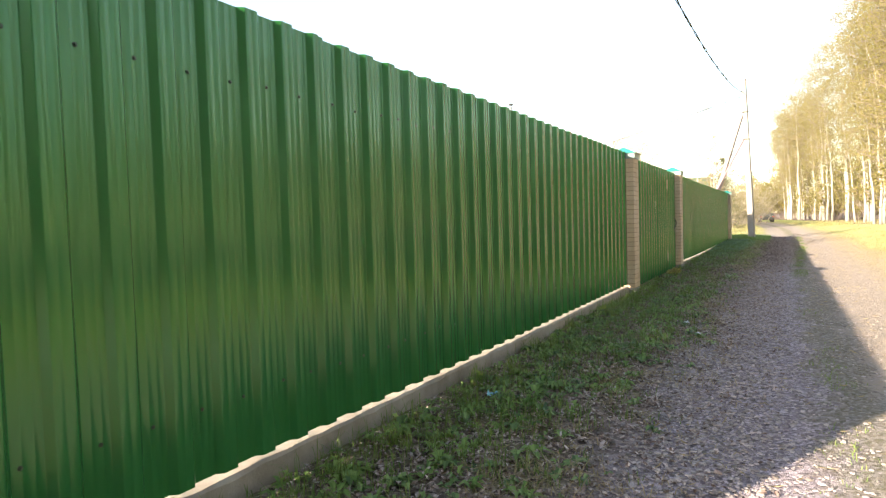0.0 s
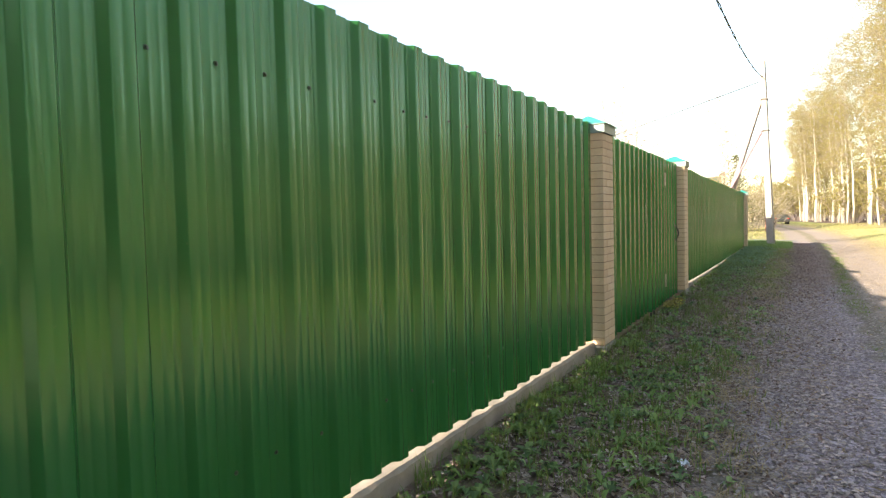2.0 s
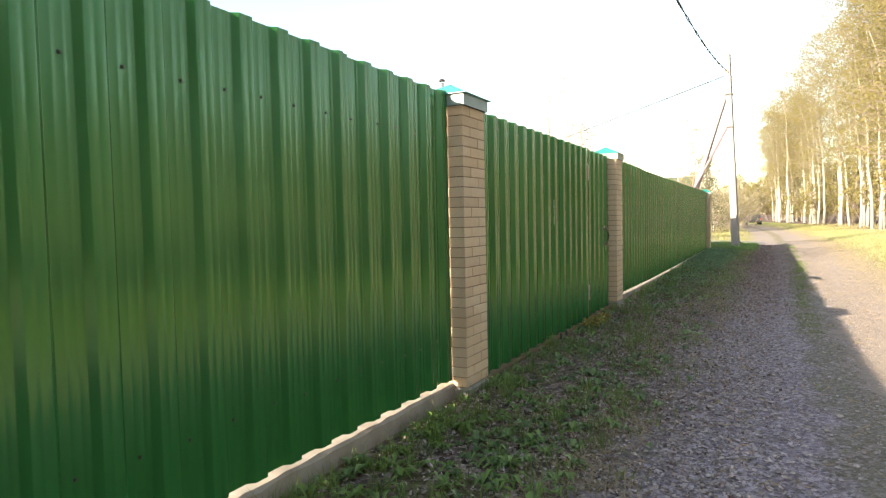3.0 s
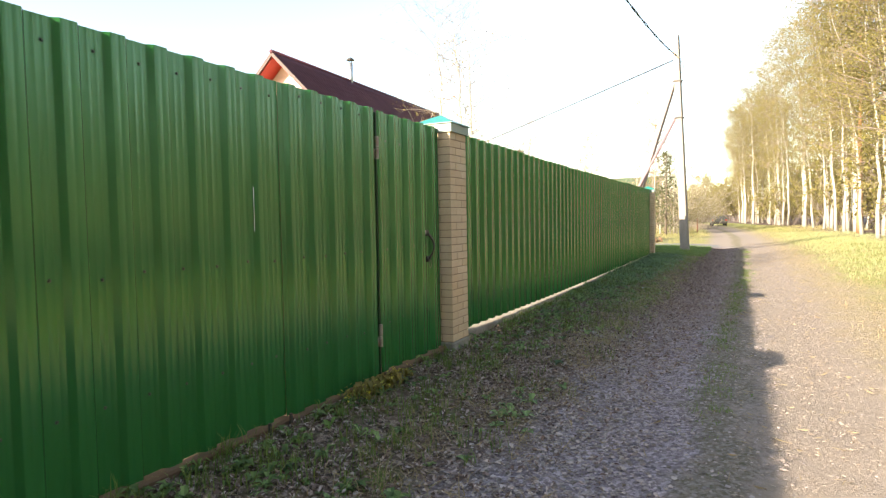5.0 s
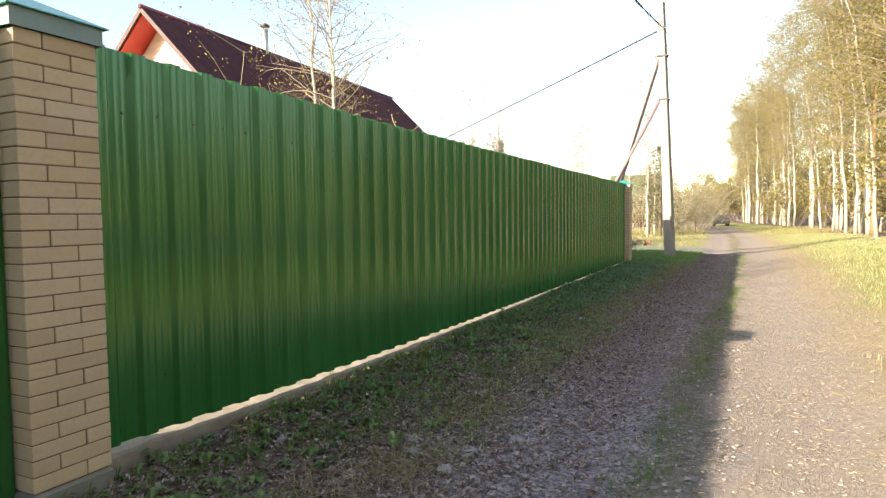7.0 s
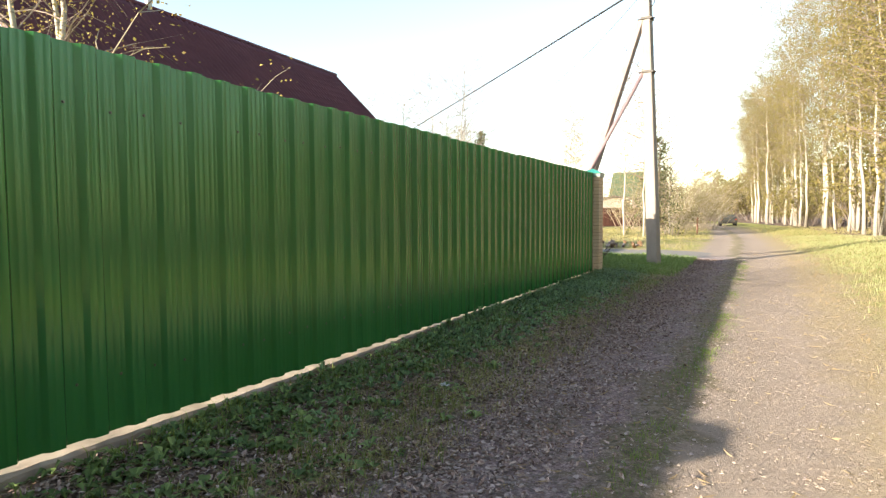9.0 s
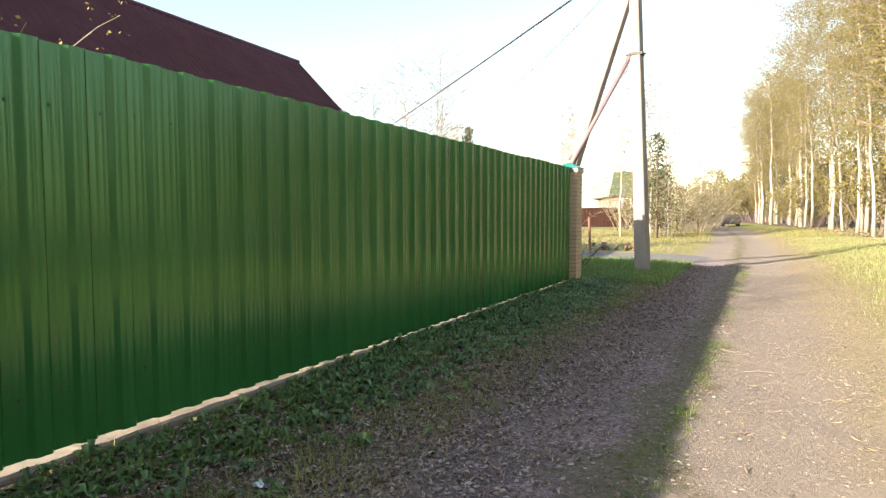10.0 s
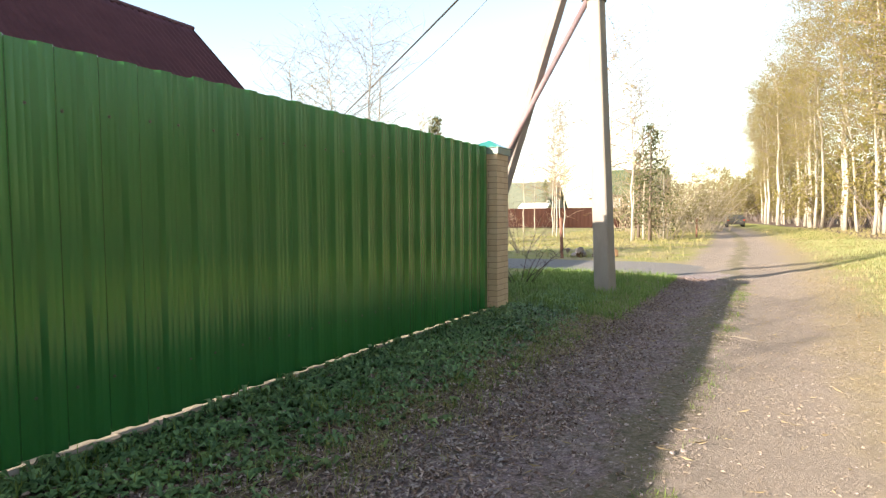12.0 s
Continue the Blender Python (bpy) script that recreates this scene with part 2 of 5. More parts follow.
def ground_mat():
    """Gravel road, leaf-strewn verge, trodden track, dry turf and meadow, by the distance from the road's line."""
    k = Nodes("road_and_turf")
    lane = k.node("ShaderNodeAttribute", attribute_name="lane").outputs["Fac"]
    side = k.node("ShaderNodeAttribute", attribute_name="side").outputs["Fac"]
    wob = k.math("MULTIPLY_ADD", k.noise(1.1, 5, 0.65), 1.1, -0.55)
    wob2 = k.math("MULTIPLY_ADD", k.noise(5.0, 4, 0.65), 0.5, -0.25)
    u = k.math("ADD", k.math("ADD", lane, wob), wob2)
    fine, mid, big = k.noise(95, 4, 0.75), k.noise(22, 5, 0.7), k.noise(0.6, 4, 0.6)
    soil = k.ramp(mid, (0.3, (0.081, 0.055, 0.046)), (0.55, (0.182, 0.127, 0.108)), (0.75, (0.305, 0.220, 0.186)))
    vor = k.node("ShaderNodeTexVoronoi")
    vor.inputs["Scale"].default_value = 42
    k.link(k.geo.outputs["Position"], vor.inputs["Vector"])
    pebble = k.ramp(vor.outputs["Color"], (0.1, (0.120, 0.101, 0.109)), (0.5, (0.330, 0.282, 0.306)), (0.9, (0.630, 0.549, 0.604)))
    gravel = k.mix(k.ramp(fine, (0.4, 0.0), (0.6, 0.7)), pebble, k.ramp(k.noise(38, 3, 0.7), (0.42, (0.100, 0.078, 0.090)), (0.60, (0.463, 0.378, 0.433))))
    gravel = k.mix(k.ramp(mid, (0.5, 0.0), (0.75, 0.6)), gravel, (0.217, 0.164, 0.163))
    packed = k.mix(k.ramp(fine, (0.35, 0.0), (0.7, 0.6)), (0.315, 0.255, 0.215), (0.44, 0.37, 0.315))
    packed = k.mix(k.ramp(mid, (0.45, 0.0), (0.75, 0.5)), packed, (0.25, 0.20, 0.165))
    dry = k.ramp(mid, (0.3, (0.250, 0.188, 0.111)), (0.5, (0.375, 0.300, 0.182)), (0.72, (0.475, 0.400, 0.260)))
    turf = k.ramp(mid, (0.3, (0.188, 0.210, 0.060)), (0.55, (0.312, 0.312, 0.098)), (0.75, (0.463, 0.396, 0.195)))
    mossy = k.ramp(mid, (0.3, (0.091, 0.102, 0.030)), (0.7, (0.208, 0.180, 0.072)))
    sep = k.node("ShaderNodeSeparateXYZ")
    k.link(k.geo.outputs["Position"], sep.inputs[0])
    cell = k.node("ShaderNodeTexVoronoi")
    cell.inputs["Scale"].default_value = 26
    k.link(k.geo.outputs["Position"], cell.inputs["Vector"])
    litter = k.ramp(cell.outputs["Color"], (0.15, (0.052, 0.034, 0.028)), (0.5, (0.235, 0.165, 0.135)), (0.85, (0.58, 0.45, 0.39)))
    litter = k.mix(k.ramp(fine, (0.4, 0.0), (0.6, 0.8)), litter, soil)
    litter = k.mix(k.math("MULTIPLY", k.ramp(k.noise(2.6, 4, 0.6), (0.48, 0.0), (0.62, 0.7)), 1.0), litter, mossy)
    near = k.math("MULTIPLY", k.band(sep.outputs[1], -60, 33.5, 0.8), k.band(u, -3.6, 60, 0.2))
    col = k.mix(near, k.mix(k.ramp(big, (0.4, 0.0), (0.6, 0.8)), turf, dry), litter)
    trodden = k.mix(k.ramp(mid, (0.35, 0.0), (0.65, 0.7)), litter, k.ramp(k.noise(48, 3, 0.7), (0.42, (0.115, 0.079, 0.083)), (0.60, (0.581, 0.442, 0.469))))
    gravel = k.mix(k.math("MULTIPLY", k.band(sep.outputs[1], 18.5, 37.0, 1.5), 0.75), gravel, trodden)
    gravel = k.mix(k.band(sep.outputs[1], 38.0, 900, 1.5), gravel, packed)
    col = k.mix(k.band(u, -1.45, 60, 0.28), col, gravel)
    col = k.mix(k.math("MULTIPLY", k.band(u, -0.42, 0.02, 0.12), 0.5), col, mossy)
    col = k.mix(k.band(u, 0.0, 60, 0.12), col, packed)
    col = k.mix(k.math("MULTIPLY", k.band(u, 0.95, 60, 0.35), 0.8), col, dry)
    col = k.mix(k.band(u, 1.75, 60, 0.55), col, k.mix(k.ramp(big, (0.4, 0.1), (0.6, 0.8)), turf, dry))
    col = k.mix(k.band(u, 2.6, 60, 0.6), col, turf)
    col = k.mix(k.band(lane, 5.2, 200, 0.6), col, soil)
    track = k.mix(k.ramp(fine, (0.35, 0.0), (0.7, 0.7)), (0.21, 0.20, 0.20), (0.30, 0.285, 0.275))
    col = k.mix(k.band(k.math("ADD", side, wob2), 0.5, 9, 0.1), col, track)
    stony = k.math("MULTIPLY", k.math("MULTIPLY", vor.outputs["Distance"], -0.5), k.band(u, -1.45, -0.35, 0.2))
    height = k.math("ADD", stony, k.math("ADD", fine, mid))
    return k.done(col, 0.95, height, 0.7, 0.025, spec=0.25)


M_GROUND = ground_mat()

# ---- mesh tools ----


class Geo:
    """Gathers vertices and faces of one mesh."""

    def __init__(self):
        self.v, self.f = [], []

    def add(self, verts, faces):
        k = len(self.v)
        self.v.extend([tuple(p) for p in verts])
        self.f.extend([tuple(i + k for i in f) for f in faces])
        return self

    def box(self, x0, x1, y0, y1, z0, z1, bevel=0.0):
        if bevel:
            b = bevel
            ring = [(x0 + b, y0), (x1 - b, y0), (x1, y0 + b), (x1, y1 - b), (x1 - b, y1), (x0 + b, y1), (x0, y1 - b), (x0, y0 + b)]
            cx, cy = (x0 + x1) / 2, (y0 + y1) / 2
            inner = [(x + (b if x < cx else -b) * (1 if abs(x - cx) > (x1 - x0) / 2 - b * 1.5 else 1), y + (b if y < cy else -b)) for x, y in ring]
            layers = [(inner, z0), (ring, z0 + b), (ring, z1 - b), (inner, z1)]
            verts = [(x, y, z) for r, z in layers for x, y in r]
            faces = [tuple(reversed(range(8))), tuple(range(24, 32))]
            for l in range(3):
                for i in range(8):
                    j = (i + 1) % 8
                    faces.append((l * 8 + i, l * 8 + j, l * 8 + 8 + j, l * 8 + 8 + i))
            return self.add(verts, faces)
        v = [(x, y, z) for z in (z0, z1) for x, y in ((x0, y0), (x1, y0), (x1, y1), (x0, y1))]
        return self.add(v, [(3, 2, 1, 0), (4, 5, 6, 7), (0, 1, 5, 4), (1, 2, 6, 5), (2, 3, 7, 6), (3, 0, 4, 7)])

    def tube(self, pts, radii, n=6, caps=True, spin=0.0):
        pts = [Vector(p) for p in pts]
        rings = []
        for i, p in enumerate(pts):
            d = (pts[min(i + 1, len(pts) - 1)] - pts[max(i - 1, 0)]).normalized()
            a = d.cross(Vector((0.31, 0.12, 0.94)) if abs(d.z) < 0.9 else Vector((0, 1, 0))).normalized()
            b = d.cross(a)
            rings.append([p + radii[i] * (math.cos(t) * a + math.sin(t) * b) for t in (spin + 2 * math.pi * j / n for j in range(n))])
        k = len(self.v)
        for r in rings:
            self.v.extend([tuple(q) for q in r])
        for i in range(len(pts) - 1):
            for j in range(n):
                m = (j + 1) % n
                self.f.append((k + i * n + j, k + i * n + m, k + i * n + n + m, k + i * n + n + j))
        if caps:
            self.f.append(tuple(k + j for j in reversed(range(n))))
            self.f.append(tuple(k + (len(pts) - 1) * n + j for j in range(n)))
        return self

    def mesh(self, name, material, smooth=False):
        me = bpy.data.meshes.new(name)
        me.from_pydata(self.v, [], self.f)
        me.materials.append(material)
        if smooth:
            me.polygons.foreach_set("use_smooth", [True] * len(me.polygons))
        me.update()
        return me


def quads(name, material, arr):
    """A mesh of loose quads from an (n, 4, 3) array."""
    arr = np.asarray(arr, dtype=np.float32)
    n = len(arr)
    me = bpy.data.meshes.new(name)
    me.vertices.add(n * 4)
    me.vertices.foreach_set("co", arr.reshape(-1))
    me.loops.add(n * 4)
    me.loops.foreach_set("vertex_index", np.arange(n * 4, dtype=np.int32))
    me.polygons.add(n)
    me.polygons.foreach_set("loop_start", np.arange(0, n * 4, 4, dtype=np.int32))
    me.materials.append(material)
    me.update(calc_edges=True)
    return me


def thing(name, label, category, m=None, group="", kind="", data=None):
    ob = new(name, data)
    if m is not None:
        ob.matrix_world = m
    return tagged(ob, label, category, group, kind)


def part(name, geo, material, parent, label="", smooth=False, m=None):
    data = geo.mesh(name, material, smooth) if isinstance(geo, Geo) else geo
    ob = new(name, data)
    ob.parent = parent
    if m is not None:
        ob.matrix_basis = m
    if label:
        tagged(ob, label)
    return ob


rng = np.random.default_rng(7)


def lerp_table(x, table):
    return float(np.interp(x, [a for a, b in table], [b for a, b in table]))


ROAD_LINE = [(-50, 0.65), (36, 0.65), (52, 0.25), (66, -0.6), (80, -1.9), (100, -5.0), (140, -14.0), (300, -60.0)]


def road_x(y):
    return np.interp(y, [a for a, b in ROAD_LINE], [b for a, b in ROAD_LINE])


def ground_z(x, y):
    """The height of the ground, for numbers or arrays."""
    x, y = np.asarray(x, dtype=float), np.asarray(y, dtype=float)
    u = x - road_x(y)
    z = 0.095 + 0 * u
    near = np.exp(-((y - 15) / 28.0) ** 4)
    z = z + 0.055 * np.clip((-1.35 - u) / 1.2, 0, 1) * near
    z = z + 0.035 * np.clip((y - 22.5) / 3, 0, 1) * np.clip((-1.5 - u) / 0.9, 0, 1) * (y < 36)
    z = z - 0.020 * np.exp(-((u + 0.75) / 0.30) ** 2) - 0.018 * np.exp(-((u - 0.45) / 0.35) ** 2) + 0.012 * np.exp(-((u + 0.15) / 0.22) ** 2)
    z = z + 0.16 * np.clip((u - 1.7) / 2.5, 0, 1)
    z = z + 0.010 * np.sin(x * 2.3 + 0.7 * np.sin(y * 1.3)) * np.sin(y * 1.9 + 0.5) + 0.006 * np.sin(x * 7.1 + y * 3.7) * np.sin(y * 6.3 - x * 2.1)
    return z


def gz(x, y):
    return float(ground_z(x, y))


# ---- ground ----


def build_ground():
    xs = np.concatenate([[-1500, -500, -200, -100, -60, -40], np.arange(-30, -3, 1.0), np.arange(-3, 3.2, 0.1), np.arange(3.4, 9, 0.4), [10, 12, 15, 20, 30, 50, 100, 300, 1500]])
    ys = np.concatenate([[-1500, -300, -80, -30, -15, -8, -4, -2], np.arange(-1, 37, 0.13), np.arange(37, 60, 0.4), np.arange(60, 130, 2.0), [140, 160, 200, 300, 600, 1500]])
    X, Y = np.meshgrid(xs, ys)
    Z = ground_z(X, Y) + rng.normal(0, 0.004, X.shape) * (np.abs(X) < 3.2)
    v = np.stack([X, Y, Z], -1).reshape(-1, 3)
    w, h = len(xs), len(ys)
    idx = np.arange(w * h).reshape(h, w)
    f = np.stack([idx[:-1, :-1], idx[:-1, 1:], idx[1:, 1:], idx[1:, :-1]], -1).reshape(-1, 4)
    me = bpy.data.meshes.new("ground")
    me.from_pydata(v.tolist(), [], f.tolist())
    me.polygons.foreach_set("use_smooth", [True] * len(me.polygons))
    me.materials.append(M_GROUND)
    a = me.attributes.new("lane", "FLOAT", "POINT")
    a.data.foreach_set("value", (X - road_x(Y)).astype(np.float32).reshape(-1))
    b = me.attributes.new("side", "FLOAT", "POINT")
    edge = np.minimum(np.clip((Y - 36.9) * 1.2, 0, 1), np.clip((41.2 - Y) * 1.2, 0, 1)) * np.clip((0.2 - X) * 0.8, 0, 1)
    b.data.foreach_set("value", edge.astype(np.float32).reshape(-1))
    me.update()
    thing("ground", "gravel lane with grassy verges and turf running to the horizon", "ground", kind="structure", data=me)


build_ground()

# ---- fence ----
FX = -2.245                 # the sheets' inner face
PERIOD = [(0, 0), (.002, 0), (.028, 0), (.032, .0011), (.040, .0011), (.044, 0), (.070, 0), (.074, .0011), (.082, .0011), (.086, 0), (.106, 0),
          (.109, .0010), (.112, .0040), (.131, .0290), (.134, .0320), (.137, .033), (.165, .033), (.168, .0318), (.178, .0318), (.181, .033), (.210, .033),
          (.213, .0320), (.216, .0290), (.235, .0040), (.238, .0010)]


def sheet_geo(y0, y1, bottom, top, phase=0.0, x0=0.0, pitch=0.24):
    """A length of trapezoid-profiled sheet along y with its thickness; bottom and top are functions of y."""
    pts = []
    k = math.floor((y0 - phase) / pitch)
    while phase + k * pitch < y1:
        for dy, dx in PERIOD:
            y = phase + k * pitch + dy * pitch / 0.24
            if y0 <= y <= y1:
                pts.append((y, dx))
        k += 1
    ph = lambda y: ((y - phase) % pitch) * 0.24 / pitch
    prof = lambda y: float(np.interp(ph(y), [a for a, b in PERIOD] + [0.24], [b for a, b in PERIOD] + [0]))
    if pts[0][0] > y0 + 1e-4:
        pts.insert(0, (y0, prof(y0)))
    if pts[-1][0] < y1 - 1e-4:
        pts.append((y1, prof(y1)))
    g = Geo()
    n = len(pts)
    zs = (0.0, 0.33, 0.66, 1.0)
    verts = []
    for side in (0, -0.0025):
        for s in zs:
            for y, dx in pts:
                z = bottom(y) * (1 - s) + top(y) * s
                verts.append((x0 + dx + side, y, z))
    m = len(zs)
    faces = []
    for r in range(m - 1):
        for i in range(n - 1):
            a = r * n + i
            faces.append((a, a + 1, a + n + 1, a + n))
            b = m * n + a
            faces.append((b + n, b + n + 1, b + 1, b))
    g.add(verts, faces)
    for r0, flip in (((m - 1) * n, False), (0, True)):
        rim = verts[r0:r0 + n] + verts[m * n + r0:m * n + r0 + n]
        g.add(rim, [((i + n, i + n + 1, i + 1, i) if flip else (i, i + 1, i + n + 1, i + n)) for i in range(n - 1)])
    return g


def screw_mesh():
    g = Geo()
    g.tube([(0, 0, 0), (0.0015, 0, 0), (0.002, 0, 0)], [0.0095, 0.0095, 0.007], 8)
    g.tube([(0.002, 0, 0), (0.0065, 0, 0)], [0.0055, 0.005], 6)
    return g.mesh("screw", M_SCREW)


SCREW = screw_mesh()


def fence_run(label, y0, y1, bottom, top, rows, group, phase, pitch):
    run = thing("metal_fence", label, "fence", Matrix.Translation((FX, 0, 0)), group)
    count = max(1, round((y1 - y0) / 1.2))
    edges = [y0 + (y1 - y0) * i / count for i in range(count + 1)]
    for i in range(count):
        a, b = edges[i], edges[i + 1]
        lift = rng.uniform(-0.006, 0.006)
        s = part("sheet", sheet_geo(a - 0.02 * (i > 0), b, bottom, lambda y: top(y) + lift, phase, 0.0012 * (i % 2), pitch), M_GREEN, run, smooth=True)
        for row in rows:
            y = phase + 0.055 * pitch / 0.24
            while y < b - 0.03:
                if y >= a + 0.03:
                    part("screw", SCREW, None, s, m=Matrix.Translation((0.0015 * (i % 2) + 0.0005, y + rng.uniform(-0.028, 0.028), row(y) + rng.uniform(-0.012, 0.012))))
                y += pitch
    for row in rows:
        g = Geo()
        g.add([(x, y, row(y) + dz) for y in (y0, y1) for x, dz in ((-0.045, -0.02), (-0.005, -0.02), (-0.005, 0.02), (-0.045, 0.02))],
              [(0, 1, 5, 4), (1, 2, 6, 5), (2, 3, 7, 6), (3, 0, 4, 7), (3, 2, 1, 0), (4, 5, 6, 7)])
        part("rail", g, M_RUST, run, "red-primed steel rail behind the sheets")
    return run


top1, bot1 = (lambda y: 2.442), (lambda y: 0.292)
top3 = lambda y: 2.337 + 0.06 * math.exp(-(y - 15.4) / 3.0)
bot3 = lambda y: 0.218 + 0.062 * math.exp(-(y - 15.4) / 3.0)
fence_run("green profiled steel sheet fence on a low concrete plinth", -1.35, 9.881, bot1, top1, (lambda y: 2.09, lambda y: 0.61), "green fence runs", -1.384, 0.24)
fence_run("long green profiled steel sheet fence with daylight under its edge", 15.405, 30.547, bot3, top3, (lambda y: top3(y) - 0.325, lambda y: bot3(y) + 0.31), "green fence runs", 15.515 - 0.2378, 0.2378)


def return_fence(y, x_end):
    """The side of the plot that runs away from the lane."""
    run = thing("metal_fence", "green profiled steel sheet fence turning away from the lane", "fence", pose(-2.30, y, 0, 0, 0, 90), "green fence runs")
    n = 12
    for i in range(n):
        part("sheet", sheet_geo(i * 1.2, i * 1.2 + 1.2, lambda q: 0.2, lambda q: 2.33, 0.0, 0.001 * (i % 2)), M_GREEN, run, smooth=True)


return_fence(30.72, -17)


def plinth(y0, y1, top, depth=0.2, seed=1):
    """A cast concrete strip with an uneven, chipped upper edge."""
    r = np.random.default_rng(seed)
    n = int((y1 - y0) / 0.09)
    ys = np.linspace(y0, y1, n)
    g, verts = Geo(), []
    for y in ys:
        t = top(y) + r.normal(0, 0.0025)
        c = 0.012 + abs(r.normal(0, 0.006))
        f = -2.199 + r.normal(0, 0.002)
        verts += [(f + 0.008, y, -0.3), (f, y, t - c), (f - c, y, t), (f - depth, y, t), (f - depth, y, -0.3)]
    faces = []
    for i in range(n - 1):
        for j in range(4):
            a = i * 5 + j
            faces.append((a, a + 5, a + 6, a + 1))
    faces += [(0, 1, 2, 3, 4), tuple((n - 1) * 5 + j for j in (4, 3, 2, 1, 0))]
    g.add(verts, faces)
    thing("plinth", "low weathered concrete plinth under the green fence", "plinth", kind="structure", data=g.mesh("plinth", M_CONCRETE))


plinth(-1.35, 9.895, lambda y: 0.268, seed=2)
plinth(15.40, 30.535, lambda y: bot3(y) - 0.034 + 0.020 * min(1, max(0, (y - 21.0) / 3)), seed=3)

# ---- brick pillars ----


def brick_mesh():
    return Geo().box(-0.1268, 0.1268, -0.0617, 0.0617, 0, 0.069, 0.003).mesh("brick", M_BRICK)


BRICK = brick_mesh()


def brick_pillar(y, cap_z, label):
    base = cap_z - 0.085 - 28 * 0.075
    p = thing("brick_pillar", label, "pillar", Matrix.Translation((-2.29, y, base)), "brick gate pillars")
    part("mortar", Geo().box(-0.1855, 0.1855, -0.1855, 0.1855, 0, 28 * 0.075), M_MORTAR, p, "brown mortar joints")
    r = random.Random(int(y * 10))
    for c in range(28):
        for q in range(4):
            off = 0.065 if c % 2 else -0.065
            m = pose(0, 0, 0, 0, 0, 90 * q) @ pose(off + r.uniform(-.001, .001), -0.130 + r.uniform(-.0015, .0015), c * 0.075 + 0.006, 0, 0, r.uniform(-0.3, 0.3))
            part("brick", BRICK, None, p, m=m)
    g = Geo().box(-0.202, 0.202, -0.202, 0.202, -0.35, -0.002, 0.015)
    part("footing", g, M_FOOTING, p, "grey concrete footing")
    h, f = 28 * 0.075, 0.225
    cap = Geo()
    for sx, sy in ((1, 0), (-1, 0), (0, 1), (0, -1)):
        a, b = f - 0.010, f - 0.013
        if sx:
            cap.box(min(sx * a, sx * b), max(sx * a, sx * b), -a, a, h, h + 0.083)
        else:
            cap.box(-b, b, min(sy * a, sy * b), max(sy * a, sy * b), h, h + 0.083)
    part("cap_fascia", cap, M_SKIRT, p, "pale grey-green metal cap skirt")
    e = f + 0.012
    roof = Geo().add([(-e, -e, h + .083), (e, -e, h + .083), (e, e, h + .083), (-e, e, h + .083), (-e, -e, h + .088), (e, -e, h + .088), (e, e, h + .088), (-e, e, h + .088), (0, 0, h + .205)],
                     [(3, 2, 1, 0), (0, 1, 5, 4), (1, 2, 6, 5), (2, 3, 7, 6), (3, 0, 4, 7), (4, 5, 8), (5, 6, 8), (6, 7, 8), (7, 4, 8)])
    part("cap_roof", roof, M_TEAL, p, "teal pyramid cap")


brick_pillar(10.085, 2.42, "cream brick pillar with teal metal cap beside the gate")
brick_pillar(15.165, 2.42, "cream brick pillar with teal metal cap beside the wicket door")
brick_pillar(30.74, 2.33, "cream brick corner pillar with teal metal cap ending the fence")

# ---- gate ----


def gate_leaf(name, label, y0, y1, bottom, top, phase, high=0.10):
    leaf = thing(name, label, "gate", Matrix.Translation((FX + 0.012, 0, 0)), "gate leaves")
    s = part("sheet", sheet_geo(y0, y1, lambda y: bottom, lambda y: top, phase), M_GREEN, leaf, smooth=True)
    fr = Geo()
    for a, b in ((y0 + 0.004, y0 + 0.036), (y1 - 0.036, y1 - 0.004)):
        fr.box(-0.045, -0.005, a, b, bottom + 0.02, top - 0.08)
    for z in (bottom + 0.04, 1.22, top - 0.12):
        fr.box(-0.045, -0.005, y0 + 0.036, y1 - 0.036, z - 0.02, z + 0.02)
    part("frame", fr, M_RUST, leaf, "red-primed steel tube frame")
    for z in (bottom + 0.40, 1.22, top - high):
        y = phase + 0.055
        while y < y1 - 0.02:
            if y < y0 + 0.02:
                y += 0.24
                continue
            part("screw", SCREW, None, s, m=Matrix.Translation((0.0005, y + rng.uniform(-0.012, 0.012), z + rng.uniform(-0.012, 0.012))))
            y += 0.24
    return leaf


gate_leaf("gate_leaf", "wide green profiled steel gate leaf", 10.315, 12.606, 0.19, 2.385, 10.33)
gate_leaf("gate_leaf", "narrow green profiled steel gate leaf beside a red seam", 12.622, 13.787, 0.175, 2.385, 12.556, 0.07)
part("scratch", Geo().box(0.0335, 0.0342, 12.338, 12.342, 1.42, 1.69), M_PALE_SCRAP, bpy.data.objects["gate_leaf"], "pale vertical scratch")
door = gate_leaf("wicket_door", "closed green profiled steel wicket door with curved black handle", 13.80, 14.968, 0.20, 2.375, 13.676, 0.23)
for z in (0.51, 2.07):
    g = Geo()
    g.tube([(0.022, 13.793, z - 0.095), (0.022, 13.793, z - 0.003)], [0.016, 0.016], 10)
    g.tube([(0.022, 13.793, z + 0.003), (0.022, 13.793, z + 0.095)], [0.017, 0.017], 10)
    g.box(0.002, 0.012, 13.765, 13.786, z - 0.085, z - 0.010, 0.002)
    g.box(0.002, 0.012, 13.802, 13.823, z + 0.010, z + 0.085, 0.002)
    part("hinge", g, M_HINGE, door, "worn steel barrel hinge with rust and old paint")
